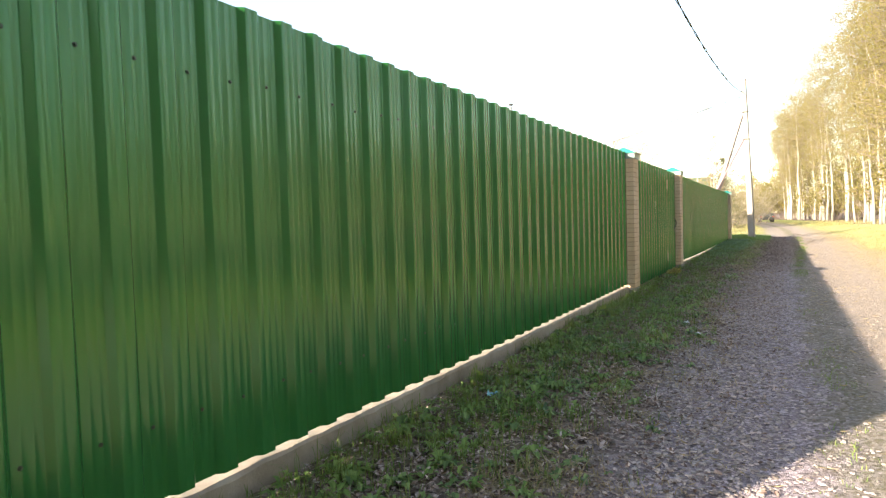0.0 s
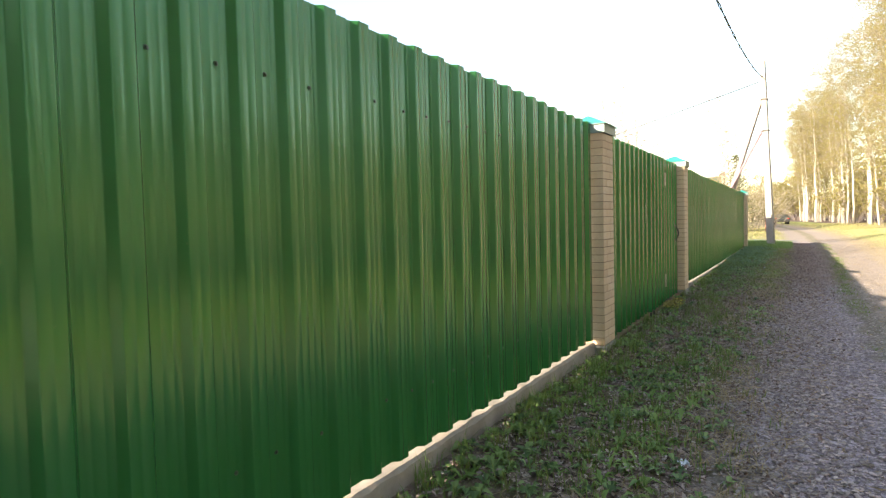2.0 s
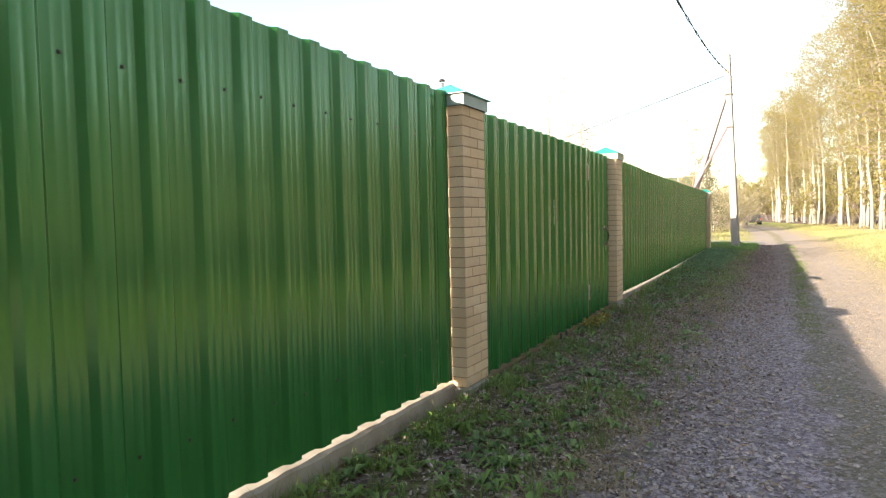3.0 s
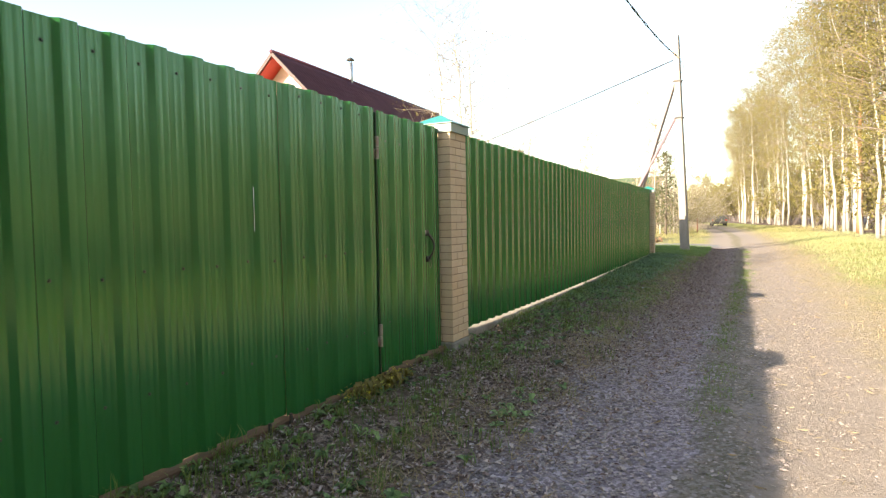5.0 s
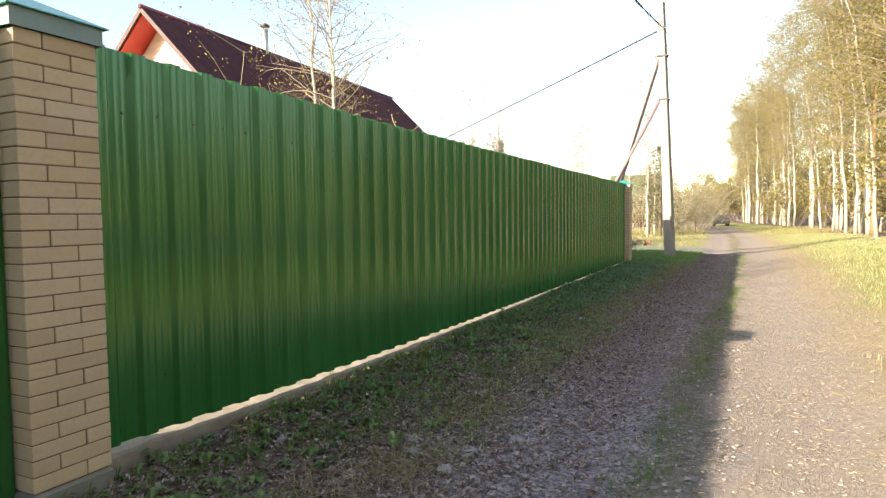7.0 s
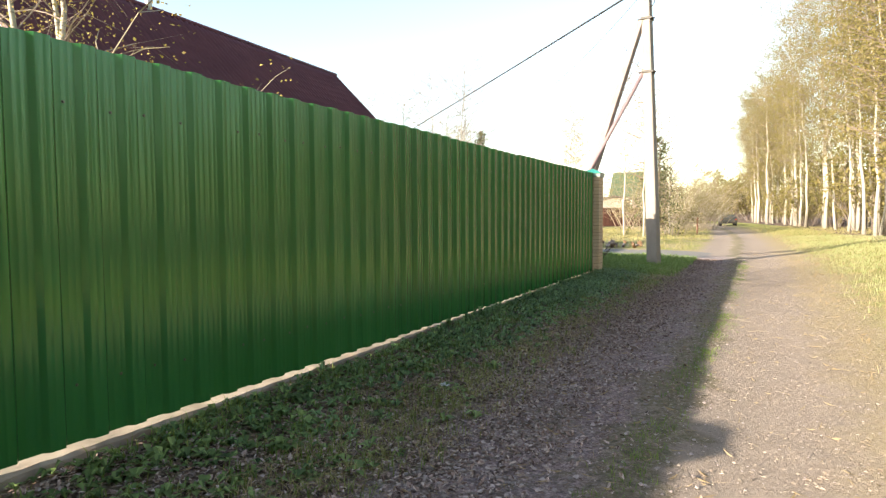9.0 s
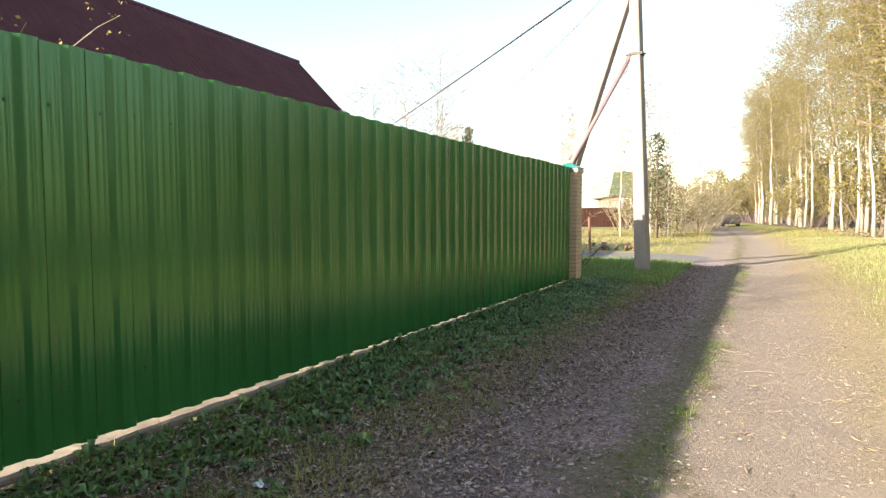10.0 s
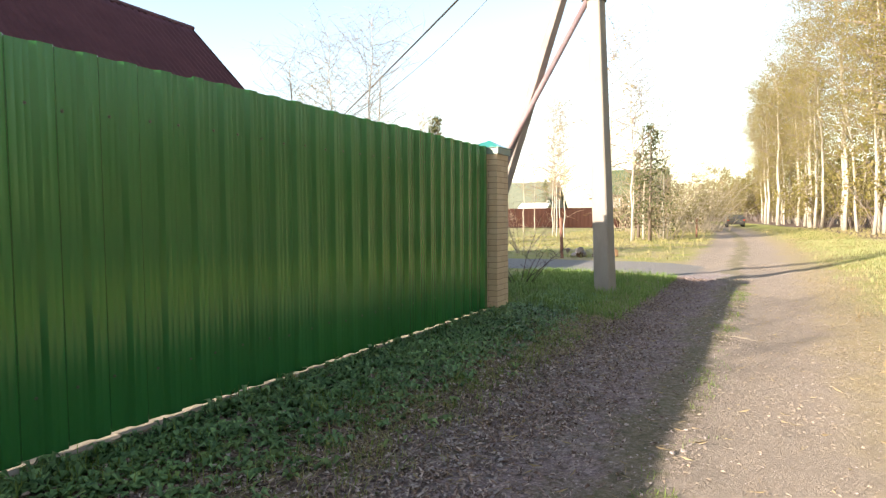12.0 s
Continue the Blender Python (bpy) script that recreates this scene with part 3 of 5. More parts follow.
# Uprights added behind the sheets only to block light through the door's gaps.
post = thing("gate_post", "added dark upright stopping sunlight in the gap between wicket door and pillar", "post", Matrix.Translation((FX, 0, 0)), "gate posts")
part("tube", Geo().box(-0.075, -0.035, 14.935, 14.995, -0.1, 2.24, 0.004), M_SCREW, post)
post = thing("gate_post", "added dark upright stopping light in the gap at the wicket door's hinges", "post", Matrix.Translation((FX, 0, 0)), "gate posts")
part("tube", Geo().box(-0.06, 0.028, 13.7878, 13.7992, -0.1, 2.36, 0.002), M_SCREW, post)


def curve_pts(a, b, bulge, n=12):
    a, b = Vector(a), Vector(b)
    return [a.lerp(b, i / n) + Vector(bulge) * math.sin(math.pi * i / n) for i in range(n + 1)]


g = Geo().tube(curve_pts((0.03, 14.665, 1.345), (0.03, 14.685, 1.095), (0.045, 0.030, 0), 14), [0.011] * 15, 8)
g.box(0.0, 0.03, 14.635, 14.69, 1.315, 1.37, 0.004)
g.box(0.0, 0.03, 14.66, 14.71, 1.065, 1.12, 0.004)
part("handle", g, M_DARK, door, "curved black door handle", True)
part("lock", Geo().tube([(0.0, 14.615, 1.35), (0.028, 14.615, 1.35), (0.031, 14.615, 1.35)], [0.022, 0.022, 0.017], 14), M_STEEL, door, "round steel lock cylinder")
ring = [(0.035, 14.70 + 0.022 * math.sin(t), 1.045 - 0.035 * math.cos(t) - 0.0) for t in [2 * math.pi * i / 14 for i in range(15)]]
part("cord_loop", Geo().tube(ring, [0.002] * 15, 5), M_PALE_TWIG, door, "pale loop of cord")

# boards and earth sill under the gate
for a, b, t in ((10.30, 11.19, 0.186), (11.2, 12.60, 0.186), (12.63, 13.76, 0.172), (13.80, 14.97, 0.196)):
    n = 9
    g, verts = Geo(), []
    for i in range(n):
        y = a + (b - a) * i / (n - 1)
        z = t - abs(rng.normal(0, 0.004))
        verts += [(-2.16, y, -0.1), (-2.165, y, z - 0.012), (-2.18, y, z), (-2.34, y, z), (-2.34, y, -0.1)]
    g.add(verts, [(i * 5 + j, i * 5 + 5 + j, i * 5 + 6 + j, i * 5 + 1 + j) for i in range(n - 1) for j in range(4)] + [(0, 1, 2, 3, 4), tuple((n - 1) * 5 + j for j in (4, 3, 2, 1, 0))])
    thing("threshold_board", "rotten reddish brown board sunk in the earth under the gate", "board", group="threshold boards", data=g.mesh("threshold_board", M_WOOD))
for y in (12.36, 12.56):
    z = gz(-2.13, y)
    thing("metal_stake", "short dark steel stop stake in front of the gate", "stake", Matrix.Translation((-2.145, y, z)), "gate stop stakes",
          data=Geo().tube([(0, 0, -0.1), (0, 0, 0.075), (0, 0, 0.08)], [0.012, 0.012, 0.009], 8).mesh("metal_stake", M_DARK))

# ---- power pole ----
POLE_A, POLE_B = Vector((-1.36, 33.45, 0.0)), Vector((-1.68, 33.48, 7.95))


def tapered_beam(a, b, w0, w1, d0, d1, seg=6, chamfer=0.15):
    """A tapered beam of rectangular section with cut corners, w along x and d along y."""
    g = Geo()
    verts, n = [], 8
    for i in range(seg + 1):
        t = i / seg
        p = a.lerp(b, t)
        w, d = (w0 + (w1 - w0) * t) / 2, (d0 + (d1 - d0) * t) / 2
        c = chamfer * min(w, d)
        for x, y in ((-w + c, -d), (w - c, -d), (w, -d + c), (w, d - c), (w - c, d), (-w + c, d), (-w, d - c), (-w, -d + c)):
            verts.append((p.x + x, p.y + y, p.z))
    faces = [(i * n + j, i * n + (j + 1) % n, i * n + n + (j + 1) % n, i * n + n + j) for i in range(seg) for j in range(n)]
    faces += [tuple(reversed(range(n))), tuple(seg * n + j for j in range(n))]
    return g.add(verts, faces)


pole = thing("power_pole", "leaning tapered concrete power pole on the grass", "power pole")
shaft = Matrix.Translation(POLE_A) @ Matrix.Rotation(radians(-10), 4, "Z") @ Matrix.Translation(-POLE_A)
part("pole_shaft", tapered_beam(POLE_A, shaft.inverted() @ POLE_B, 0.275, 0.19, 0.31, 0.23), M_POLE, pole, m=shaft)
on_pole = lambda z: POLE_A.lerp(POLE_B, z / POLE_B.z)
for z in (5.0, 6.32):
    p = on_pole(z)
    w = 0.145
    g = Geo().box(p.x - w, p.x + w, p.y - w, p.y + w, z - 0.03, z + 0.03, 0.008)
    g.tube([(p.x + w, p.y - 0.05, z), (p.x + w + 0.05, p.y - 0.05, z)], [0.018, 0.018], 8)
    g.tube([(p.x - w, p.y - 0.05, z), (p.x - w - 0.08, p.y - 0.05, z)], [0.018, 0.018], 8)
    part("clamp", g, M_DARK, pole, "dark steel clamp band with bolts")
p = on_pole(7.15)
g = Geo().tube([(p.x - 0.16, p.y - 0.09, 7.15), (p.x + 0.16, p.y - 0.09, 7.15)], [0.014, 0.014], 8)
g.tube([(p.x - 0.15, p.y - 0.09, 7.12), (p.x - 0.15, p.y - 0.09, 7.24)], [0.03, 0.022], 8)
part("cable_bracket", g, M_STEEL, pole, "steel cable bracket with insulator")
strut = thing("pole_strut", "slanting concrete brace beam leaning on the pole", "strut")
foot = Vector((-3.62, 32.75, -0.2))
turn = Matrix.Translation(foot) @ Matrix.Rotation(radians(-28), 4, "Z") @ Matrix.Translation(-foot)
part("beam", tapered_beam(foot, turn.inverted() @ (on_pole(6.3) + Vector((-0.13, -0.02, 0))), 0.21, 0.17, 0.16, 0.14), M_STRUT, strut, m=turn)
pipe = thing("brace_pipe", "slanting reddish painted steel brace pipe", "strut")
part("pipe", Geo().tube([(-4.25, 32.30, -0.2), tuple(on_pole(4.98) + Vector((-0.13, -0.06, 0)))], [0.05, 0.05], 10), M_PIPE, pipe, smooth=True)


def cable(label, a, b, sag, r, twist=False):
    a, b = Vector(a), Vector(b)
    n = 40
    pts = [a.lerp(b, i / n) - Vector((0, 0, sag * 4 * (i / n) * (1 - i / n))) for i in range(n + 1)]
    g = Geo()
    if twist:
        for ph in (0, math.pi):
            g.tube([q + Vector((0.018 * math.cos(ph + i * 1.9), 0, 0.018 * math.sin(ph + i * 1.9))) for i, q in enumerate(pts)], [r] * (n + 1), 5)
    else:
        g.tube(pts, [r] * (n + 1), 5)
    ob = thing("cable", label, "cable", group="overhead cables")
    part("strand", g, M_WIRE, ob, smooth=True)


q = on_pole(7.2)
cable("black twisted overhead cable along the lane", (q.x - 0.06, q.y - 0.1, 7.28), (-2.2, -6.0, 7.5), 1.45, 0.013, True)
q = on_pole(6.95)
cable("black service cable sagging to the houses", (q.x - 0.15, q.y - 0.05, 7.08), (-23.4, 51.15, 4.85), 0.08, 0.026)
cable("thin service wire dropping to the house gable", (q.x - 0.12, q.y, 6.95), (-8.4, 33.36, 2.95), 0.75, 0.005)
g = Geo().tube([(q.x + 0.10 + 0.16 * math.sin(t) * 0.8, q.y - 0.12, 6.95 - 0.16 + 0.22 * math.cos(t)) for t in [math.pi * i / 10 for i in range(11)]], [0.010] * 11, 6)
part("cable_loop", g, M_WIRE, pole, "black cable loop", True)
g = Geo().tube([tuple(on_pole(z) + Vector((0.085, -0.10, 0))) for z in (6.6, 5.5, 4.5)], [0.008] * 3, 5)
part("down_cable", g, M_WIRE, pole, "thin black cable down the pole", True)

# ---- house behind the fence ----


def corrugated(u0, u1, length, wave, amp, to3):
    """A wavy, tile-stepped sheet: u runs along the eave, v down the slope; to3(u, v, lift) gives the place."""
    g = Geo()
    n = int((u1 - u0) / wave * 4)
    rows = [0.0]
    while rows[-1] + 0.30 < length:
        k = len(rows) // 2
        rows += [k * 0.30 + 0.296, k * 0.30 + 0.3001]
    rows.append(length)
    verts = []
    for i in range(n + 1):
        u = u0 + (u1 - u0) * i / n
        lift = amp * math.sin(2 * math.pi * (u - u0) / wave)
        for v in rows:
            step = 0.016 * ((v / 0.30) % 1.0)
            verts.append(to3(u, v, lift + step))
    faces = []
    m = len(rows)
    for i in range(n):
        for j in range(m - 1):
            a = i * m + j
            faces.append((a, a + m, a + m + 1, a + 1))
    return g.add(verts, faces)


house = thing("house", "house with maroon corrugated roof, pale siding gable and red soffit", "house", pose(-10.82, 22.46, 0, 0, 0, 3.05))
RIDGE, RUN, LEN = 6.01, 3.7, 11.2
for sgn in (1, -1):
    to3 = lambda u, v, l, s=sgn: (s * (v * 0.7071 + l * 0.7071), u, RIDGE - v * 0.7071 + l * 0.7071)
    part("roof_slope", corrugated(0, LEN, RUN * 1.414, 0.165, 0.03, to3), M_ROOF, house, "maroon corrugated sheet roofing", True)
    deck = Geo().add([(0, 0.02, RIDGE - 0.06), (0, LEN - 0.02, RIDGE - 0.06), (sgn * RUN, LEN - 0.02, RIDGE - RUN - 0.06), (sgn * RUN, 0.02, RIDGE - RUN - 0.06),
                      (0, 0.02, RIDGE - 0.13), (0, LEN - 0.02, RIDGE - 0.13), (sgn * RUN, LEN - 0.02, RIDGE - RUN - 0.13), (sgn * RUN, 0.02, RIDGE - RUN - 0.13)],
                     [(0, 1, 2, 3), (7, 6, 5, 4), (0, 3, 7, 4), (1, 5, 6, 2), (3, 2, 6, 7), (0, 4, 5, 1)])
    part("soffit", deck, M_SOFFIT, house, "red painted soffit boards")
    for yy in (-0.035, LEN + 0.005):
        vb = Geo().add([(0, yy, RIDGE + 0.02), (sgn * RUN, yy, RIDGE - RUN + 0.02), (sgn * RUN, yy, RIDGE - RUN - 0.10), (0, yy, RIDGE - 0.10),
                        (0, yy + 0.03, RIDGE + 0.02), (sgn * RUN, yy + 0.03, RIDGE - RUN + 0.02), (sgn * RUN, yy + 0.03, RIDGE - RUN - 0.10), (0, yy + 0.03, RIDGE - 0.10)],
                       [(0, 1, 2, 3), (7, 6, 5, 4), (0, 4, 5, 1), (1, 5, 6, 2), (2, 6, 7, 3), (3, 7, 4, 0)])
        part("verge_board", vb, M_FASCIA, house, "dark brown verge board")
part("ridge_cap", Geo().tube([(0, -0.05, RIDGE + 0.02), (0, LEN + 0.05, RIDGE + 0.02)], [0.055, 0.055], 8), M_ROOF, house, smooth=True)
body = Geo()
hw = RUN - 0.35
body.add([(-hw, .55, 0), (hw, .55, 0), (hw, .55, RIDGE - RUN + .2), (0, .55, RIDGE - 0.15), (-hw, .55, RIDGE - RUN + .2),
          (-hw, LEN - .55, 0), (hw, LEN - .55, 0), (hw, LEN - .55, RIDGE - RUN + .2), (0, LEN - .55, RIDGE - 0.15), (-hw, LEN - .55, RIDGE - RUN + .2)],
         [(0, 1, 2, 3, 4), (9, 8, 7, 6, 5), (0, 5, 6, 1), (1, 6, 7, 2), (4, 9, 5, 0), (2, 7, 8, 3), (3, 8, 9, 4)])
part("wall", body, M_SIDING, house)
z = RIDGE - 0.2
while z > 2.4:
    half = min(hw, RIDGE - 0.15 - z)
    b = Geo().add([(-half, .53, z - .17), (half, .53, z - .17), (half - .02, .545, z - .003), (-half + .02, .545, z - .003), (-half, .549, z - .17), (half, .549, z - .17), (half - .02, .549, z), (-half + .02, .549, z)],
                  [(0, 1, 2, 3), (0, 4, 5, 1), (3, 2, 6, 7), (1, 5, 6, 2), (0, 3, 7, 4)])
    part("siding_board", b, M_SIDING, house)
    z -= 0.175
ch = Geo().tube([(0, 4.0, RIDGE - 0.3), (0, 4.0, RIDGE + 0.62)], [0.075, 0.075], 12)
chim = part("chimney_pipe", ch, M_STEEL, house, "galvanised steel chimney pipe", True)
part("chimney_hat", Geo().tube([(0, 4.0, RIDGE + 0.70), (0, 4.0, RIDGE + 0.73), (0, 4.0, RIDGE + 0.80)], [0.13, 0.13, 0.01], 12).tube([(0.05, 4, RIDGE + .6), (0.05, 4, RIDGE + .71)], [.008, .008], 5).tube([(-0.05, 4, RIDGE + .6), (-0.05, 4, RIDGE + .71)], [.008, .008], 5), M_DARK, chim, "dark chimney hat")

# ---- trees ----


def bent(a, d, length, n, wander, r, droop=0.0):
    """A wandering line of points from a in the way d."""
    p, d = Vector(a), Vector(d).normalized()
    out = [p.copy()]
    for i in range(n):
        d = (d + Vector((r.uniform(-1, 1), r.uniform(-1, 1), r.uniform(-1, 1))) * wander + Vector((0, 0, -droop))).normalized()
        p = p + d * (length / n)
        out.append(p.copy())
    return out


def leaf_cloud(centres, spread, per, size, r, hang=0.0):
    """Loose leaf quads round the given places, as an (n, 4, 3) array."""
    c = np.repeat(np.asarray(centres, dtype=float), per, axis=0)
    n = len(c)
    c = c + r.normal(0, spread, (n, 3)) - np.array([0, 0, hang]) * r.random((n, 1))
    a = r.normal(0, 1, (n, 3))
    a /= np.linalg.norm(a, axis=1)[:, None]
    b = np.cross(a, r.normal(0, 1, (n, 3)))
    b /= np.linalg.norm(b, axis=1)[:, None]
    s = size * r.uniform(0.6, 1.3, (n, 1))
    return np.stack([c - a * s * 0.5, c + b * s * 0.32, c + a * s * 0.5, c - b * s * 0.32], 1)


def birch(seed, height, radius, lean=(0, 0), bare=4.5, limbs=40, per=11, leaf=0.088, trunk_mat=None, crown_mat=None, label="", base_r=0.13, droop=0.06, spread=0.20, thick=1.0):
    r = random.Random(seed)
    nr = np.random.default_rng(seed)
    tree = thing("birch_tree" if trunk_mat is None else "pine_tree", label or "slender white-barked birch in thin yellow-green spring leaf", "tree")
    n = 12
    trunk = [Vector((0, 0, -0.15))]
    for i in range(1, n + 1):
        t = i / n
        trunk.append(Vector((lean[0] * t * t * height + r.uniform(-.006, .006) * height, lean[1] * t * height + r.uniform(-.006, .006) * height, height * t)))
    g = Geo().tube(trunk, [base_r * (1 - i / n) ** 1.35 * (1.25 if i == 0 else 1) + 0.008 for i in range(n + 1)], 9)
    part("trunk", g, trunk_mat or M_BARK, tree, smooth=True)
    lim, tips = Geo(), []
    for k in range(limbs):
        t = (bare / height) + (1 - bare / height) * ((k + r.random()) / limbs) ** 0.9
        i = min(n - 1, int(t * n))
        p = trunk[i].lerp(trunk[i + 1], t * n - i)
        ang = k * 2.4 + r.uniform(-.5, .5)
        shape = math.sin(math.pi * min(1, 0.25 + 0.75 * (1 - t))) ** 0.6
        ln = radius * (0.45 + 0.55 * shape) * r.uniform(0.55, 1.25)
        pts = bent(p, (math.cos(ang), math.sin(ang), r.uniform(0.35, 1.1)), ln, 5, 0.16, r, droop)
        lim.tube(pts, [thick * (0.024 * (1 - t) + 0.011 - 0.0017 * j) for j in range(6)], 4, False)
        for j in range(1, 6):
            for _ in range(2):
                tw = bent(pts[j], (r.uniform(-1, 1), r.uniform(-1, 1), r.uniform(-0.5, 0.7)), ln * r.uniform(0.22, 0.45), 2, 0.25, r, 0.16)
                lim.tube([tw[0], tw[2]], [0.008 * thick, 0.004 * thick], 3, False)
                tips += [tw[1], tw[2]]
    part("branchwork", lim, M_TWIG, tree, "thin brown branches")
    if per:
        part("crown", quads("crown", crown_mat or M_LEAF, leaf_cloud([tuple(p) for p in tips], spread, per, leaf, nr, 0.15)), None, tree, "sparse young leaves")
    return tree


def tree_x(y):
    return lerp_table(y, [(-20, 6.2), (43, 5.9), (52, 6.4), (60, 6.4), (70, 5.4), (81, 3.9), (100, 1.2), (118, -0.6)])


kinds = [birch(11, 16.5, 2.7, (-0.07, 0.03), base_r=0.115), birch(12, 15.5, 2.4, (-0.11, -0.04), base_r=0.085), birch(13, 18.0, 2.85, (-0.05, 0.03), bare=4.6, base_r=0.14),
         birch(14, 14.5, 2.3, (-0.14, 0.07), bare=3.4, base_r=0.075), birch(15, 17.0, 2.6, (-0.08, -0.06), bare=5.2, base_r=0.10)]
pine = birch(16, 15.5, 2.2, (-0.01, 0.0), bare=7.0, limbs=34, trunk_mat=M_PINE_BARK, label="tall pine with orange bark among the birches", base_r=0.15)
r = random.Random(5)
spots = []
y = -20.0
while y < 117:
    # Birches below y 36 stand unseen, continuing the row for the fence's reflections.
    step = r.choice((0.6, 1.5, 2.4, 3.2)) * r.uniform(0.8, 1.2) if y > 36 else r.uniform(2.2, 3.4)
    y += step
    spots.append((tree_x(y) + r.uniform(-0.35, 1.1), y, 0))
    if y > 34 and r.random() < 0.62:
        spots.append((tree_x(y) + r.uniform(1.4, 3.4), y + r.uniform(-1, 1), 1))
        if r.random() < 0.3:
            spots.append((tree_x(y) + r.uniform(3.4, 7.5), y + r.uniform(-1, 1), 2))
used = set()
for i, (x, y, row) in enumerate(q for q in spots if q[2] < 2 or q[1] > 95):
    k = i % 5
    src = pine if (row == 0 and abs(y - 51.5) < 0.9 and "pine" not in used) else kinds[k]
    m = pose(x, y, gz(x, y), 0, 0, r.uniform(-35, 35) + (0 if row == 0 else r.uniform(0, 300)))
    key = "pine" if src is pine else k
    sc = r.uniform(0.86, 1.12)
    if key not in used:
        used.add(key)
        src.matrix_world = m
    else:
        ob = copy_thing(src, m)
        ob.scale = (sc, sc, sc)
if "pine" not in used:
    pine.matrix_world = pose(6.3, 51.6, gz(6.3, 51.6))
for ob in list(scene.objects):
    if ob.name.startswith("birch_tree") and ob.parent is None:
        tagged(ob, group="birch row along the lane")


def yard_birch(x, y, h, seed, label, leaf=True):
    t = birch(seed, h, 1.1, (0.03, 0.02), bare=2.2, limbs=26, per=3 if leaf else 1, leaf=0.026, crown_mat=M_LEAF_YELLOW, label=label, base_r=0.045, droop=0.02, spread=0.12, thick=0.33)
    t.matrix_world = pose(x, y, gz(x, y), 0, 0, seed * 40)
    return t


yard_birch(-4.9, 20.8, 5.5, 31, "young birch with almost bare twigs behind the fence")
yard_birch(-4.4, 20.55, 5.3, 32, "young birch with almost bare twigs behind the fence")
yard_birch(-3.95, 19.9, 4.3, 33, "small birch with thin arching twigs behind the fence")


def shrub(x, y, h, w, n, seed, label, mat, leaf_m, per, leaf=0.05, droop=0.12, upright=1.2, stem=0.012, base_z=None):
    r = random.Random(seed)
    ob = thing("shrub", label, "shrub", pose(x, y, gz(x, y) - 0.03 if base_z is None else base_z))
    g, tips = Geo(), []
    for k in range(n):
        a = r.uniform(0, 2 * math.pi)
        rad = r.uniform(0, w * 0.35)
        pts = bent((rad * math.cos(a), rad * math.sin(a), 0), (math.cos(a) * 0.6, math.sin(a) * 0.6, upright), h * r.uniform(0.7, 1.25), 6, 0.14, r, droop)
        g.tube(pts, [stem * (1 - 0.12 * j) for j in range(7)], 4, False)
        for j in range(2, 7):
            for _ in range(2):
                tw = bent(pts[j], (r.uniform(-1, 1), r.uniform(-1, 1), r.uniform(-.2, .9)), h * r.uniform(0.12, 0.28), 3, 0.2, r, droop * 0.6)
                g.tube([tw[0], tw[2], tw[3]], [stem * 0.45, stem * 0.3, stem * 0.2], 3, False)
                tips += [tw[2], tw[3]]
    part("stemwork", g, mat, ob)
    if per:
        part("leaves", quads("leaves", leaf_m, leaf_cloud([tuple(p) for p in tips], 0.06 * h / 2, per, leaf, np.random.default_rng(seed))), None, ob)
    return ob


shrub(-5.0, 19.9, 2.9, 1.4, 16, 41, "drooping shrub with yellow buds behind the fence", M_PALE_TWIG, M_LEAF_YELLOW, 9, 0.030, 0.17, 1.3)
shrub(-4.5, 20.3, 2.5, 1.2, 14, 42, "drooping shrub with yellow buds behind the fence", M_PALE_TWIG, M_LEAF_YELLOW, 9, 0.030, 0.17, 1.3)
shrub(-3.0, 33.7, 1.0, 0.8, 11, 43, "small bare shrub beside the corner pillar", M_FASCIA, M_LEAF_YELLOW, 0, 0.04, 0.05, 0.9, 0.008)
shrub(-6.6, 43.4, 2.0, 1.4, 14, 44, "pale bare shrub on the grass beyond the side track", M_PALE_TWIG, M_BUSH, 1, 0.04, 0.06, 1.0, 0.012)
for i, (x, y, h) in enumerate(((-3.4, 69.5, 4.6), (-4.6, 72.5, 5.0), (-2.5, 76.0, 3.6), (-5.8, 67.5, 4.4), (-7.6, 70, 4.4), (-3.6, 79, 5.0), (-9.5, 73, 4.5), (-4.9, 84, 5.5), (-3.9, 58.5, 3.0))):
    shrub(x, y, h, 2.6, 24, 50 + i, "big tangled willow bush in pale spring leaf beside the lane", M_PALE_TWIG, M_BUSH, 5, 0.10, 0.07, 1.3, 0.022)


under = [shrub(0, 0, 3.4, 2.2, 10, 90 + i, "brushy undergrowth between the birch trunks", M_TWIG, M_LEAF, 7, 0.14, 0.05, 1.5, 0.02, 0.1) for i in range(3)]
r = random.Random(23)
y = -6.0
for i in range(66):
    # Undergrowth below y 34 is out of view, added for the fence's reflections.
    y += r.uniform(1.3, 2.6) if y > 34 else r.uniform(2.0, 3.4)
    x = tree_x(y) + (r.uniform(1.0, 2.8) if i % 2 else r.uniform(3.2, 6.5))
    m = pose(x, y, gz(x, y) - 0.03, 0, 0, r.uniform(0, 360))
    if i < 3:
        under[i].matrix_world = m
    else:
        ob = copy_thing(under[i % 3], m)
        k = r.uniform(0.8, 1.5)
        ob.scale = (k, k, k)
for i in range(24):
    y = 46 + i * 3.1 + r.uniform(-1, 1)
    x = tree_x(y) + r.uniform(6.0, 10.5)
    ob = copy_thing(under[i % 3], pose(x, y, gz(x, y) - 0.03, 0, 0, r.uniform(0, 360)))
    k = r.uniform(1.7, 2.4)
    ob.scale = (k, k, k)
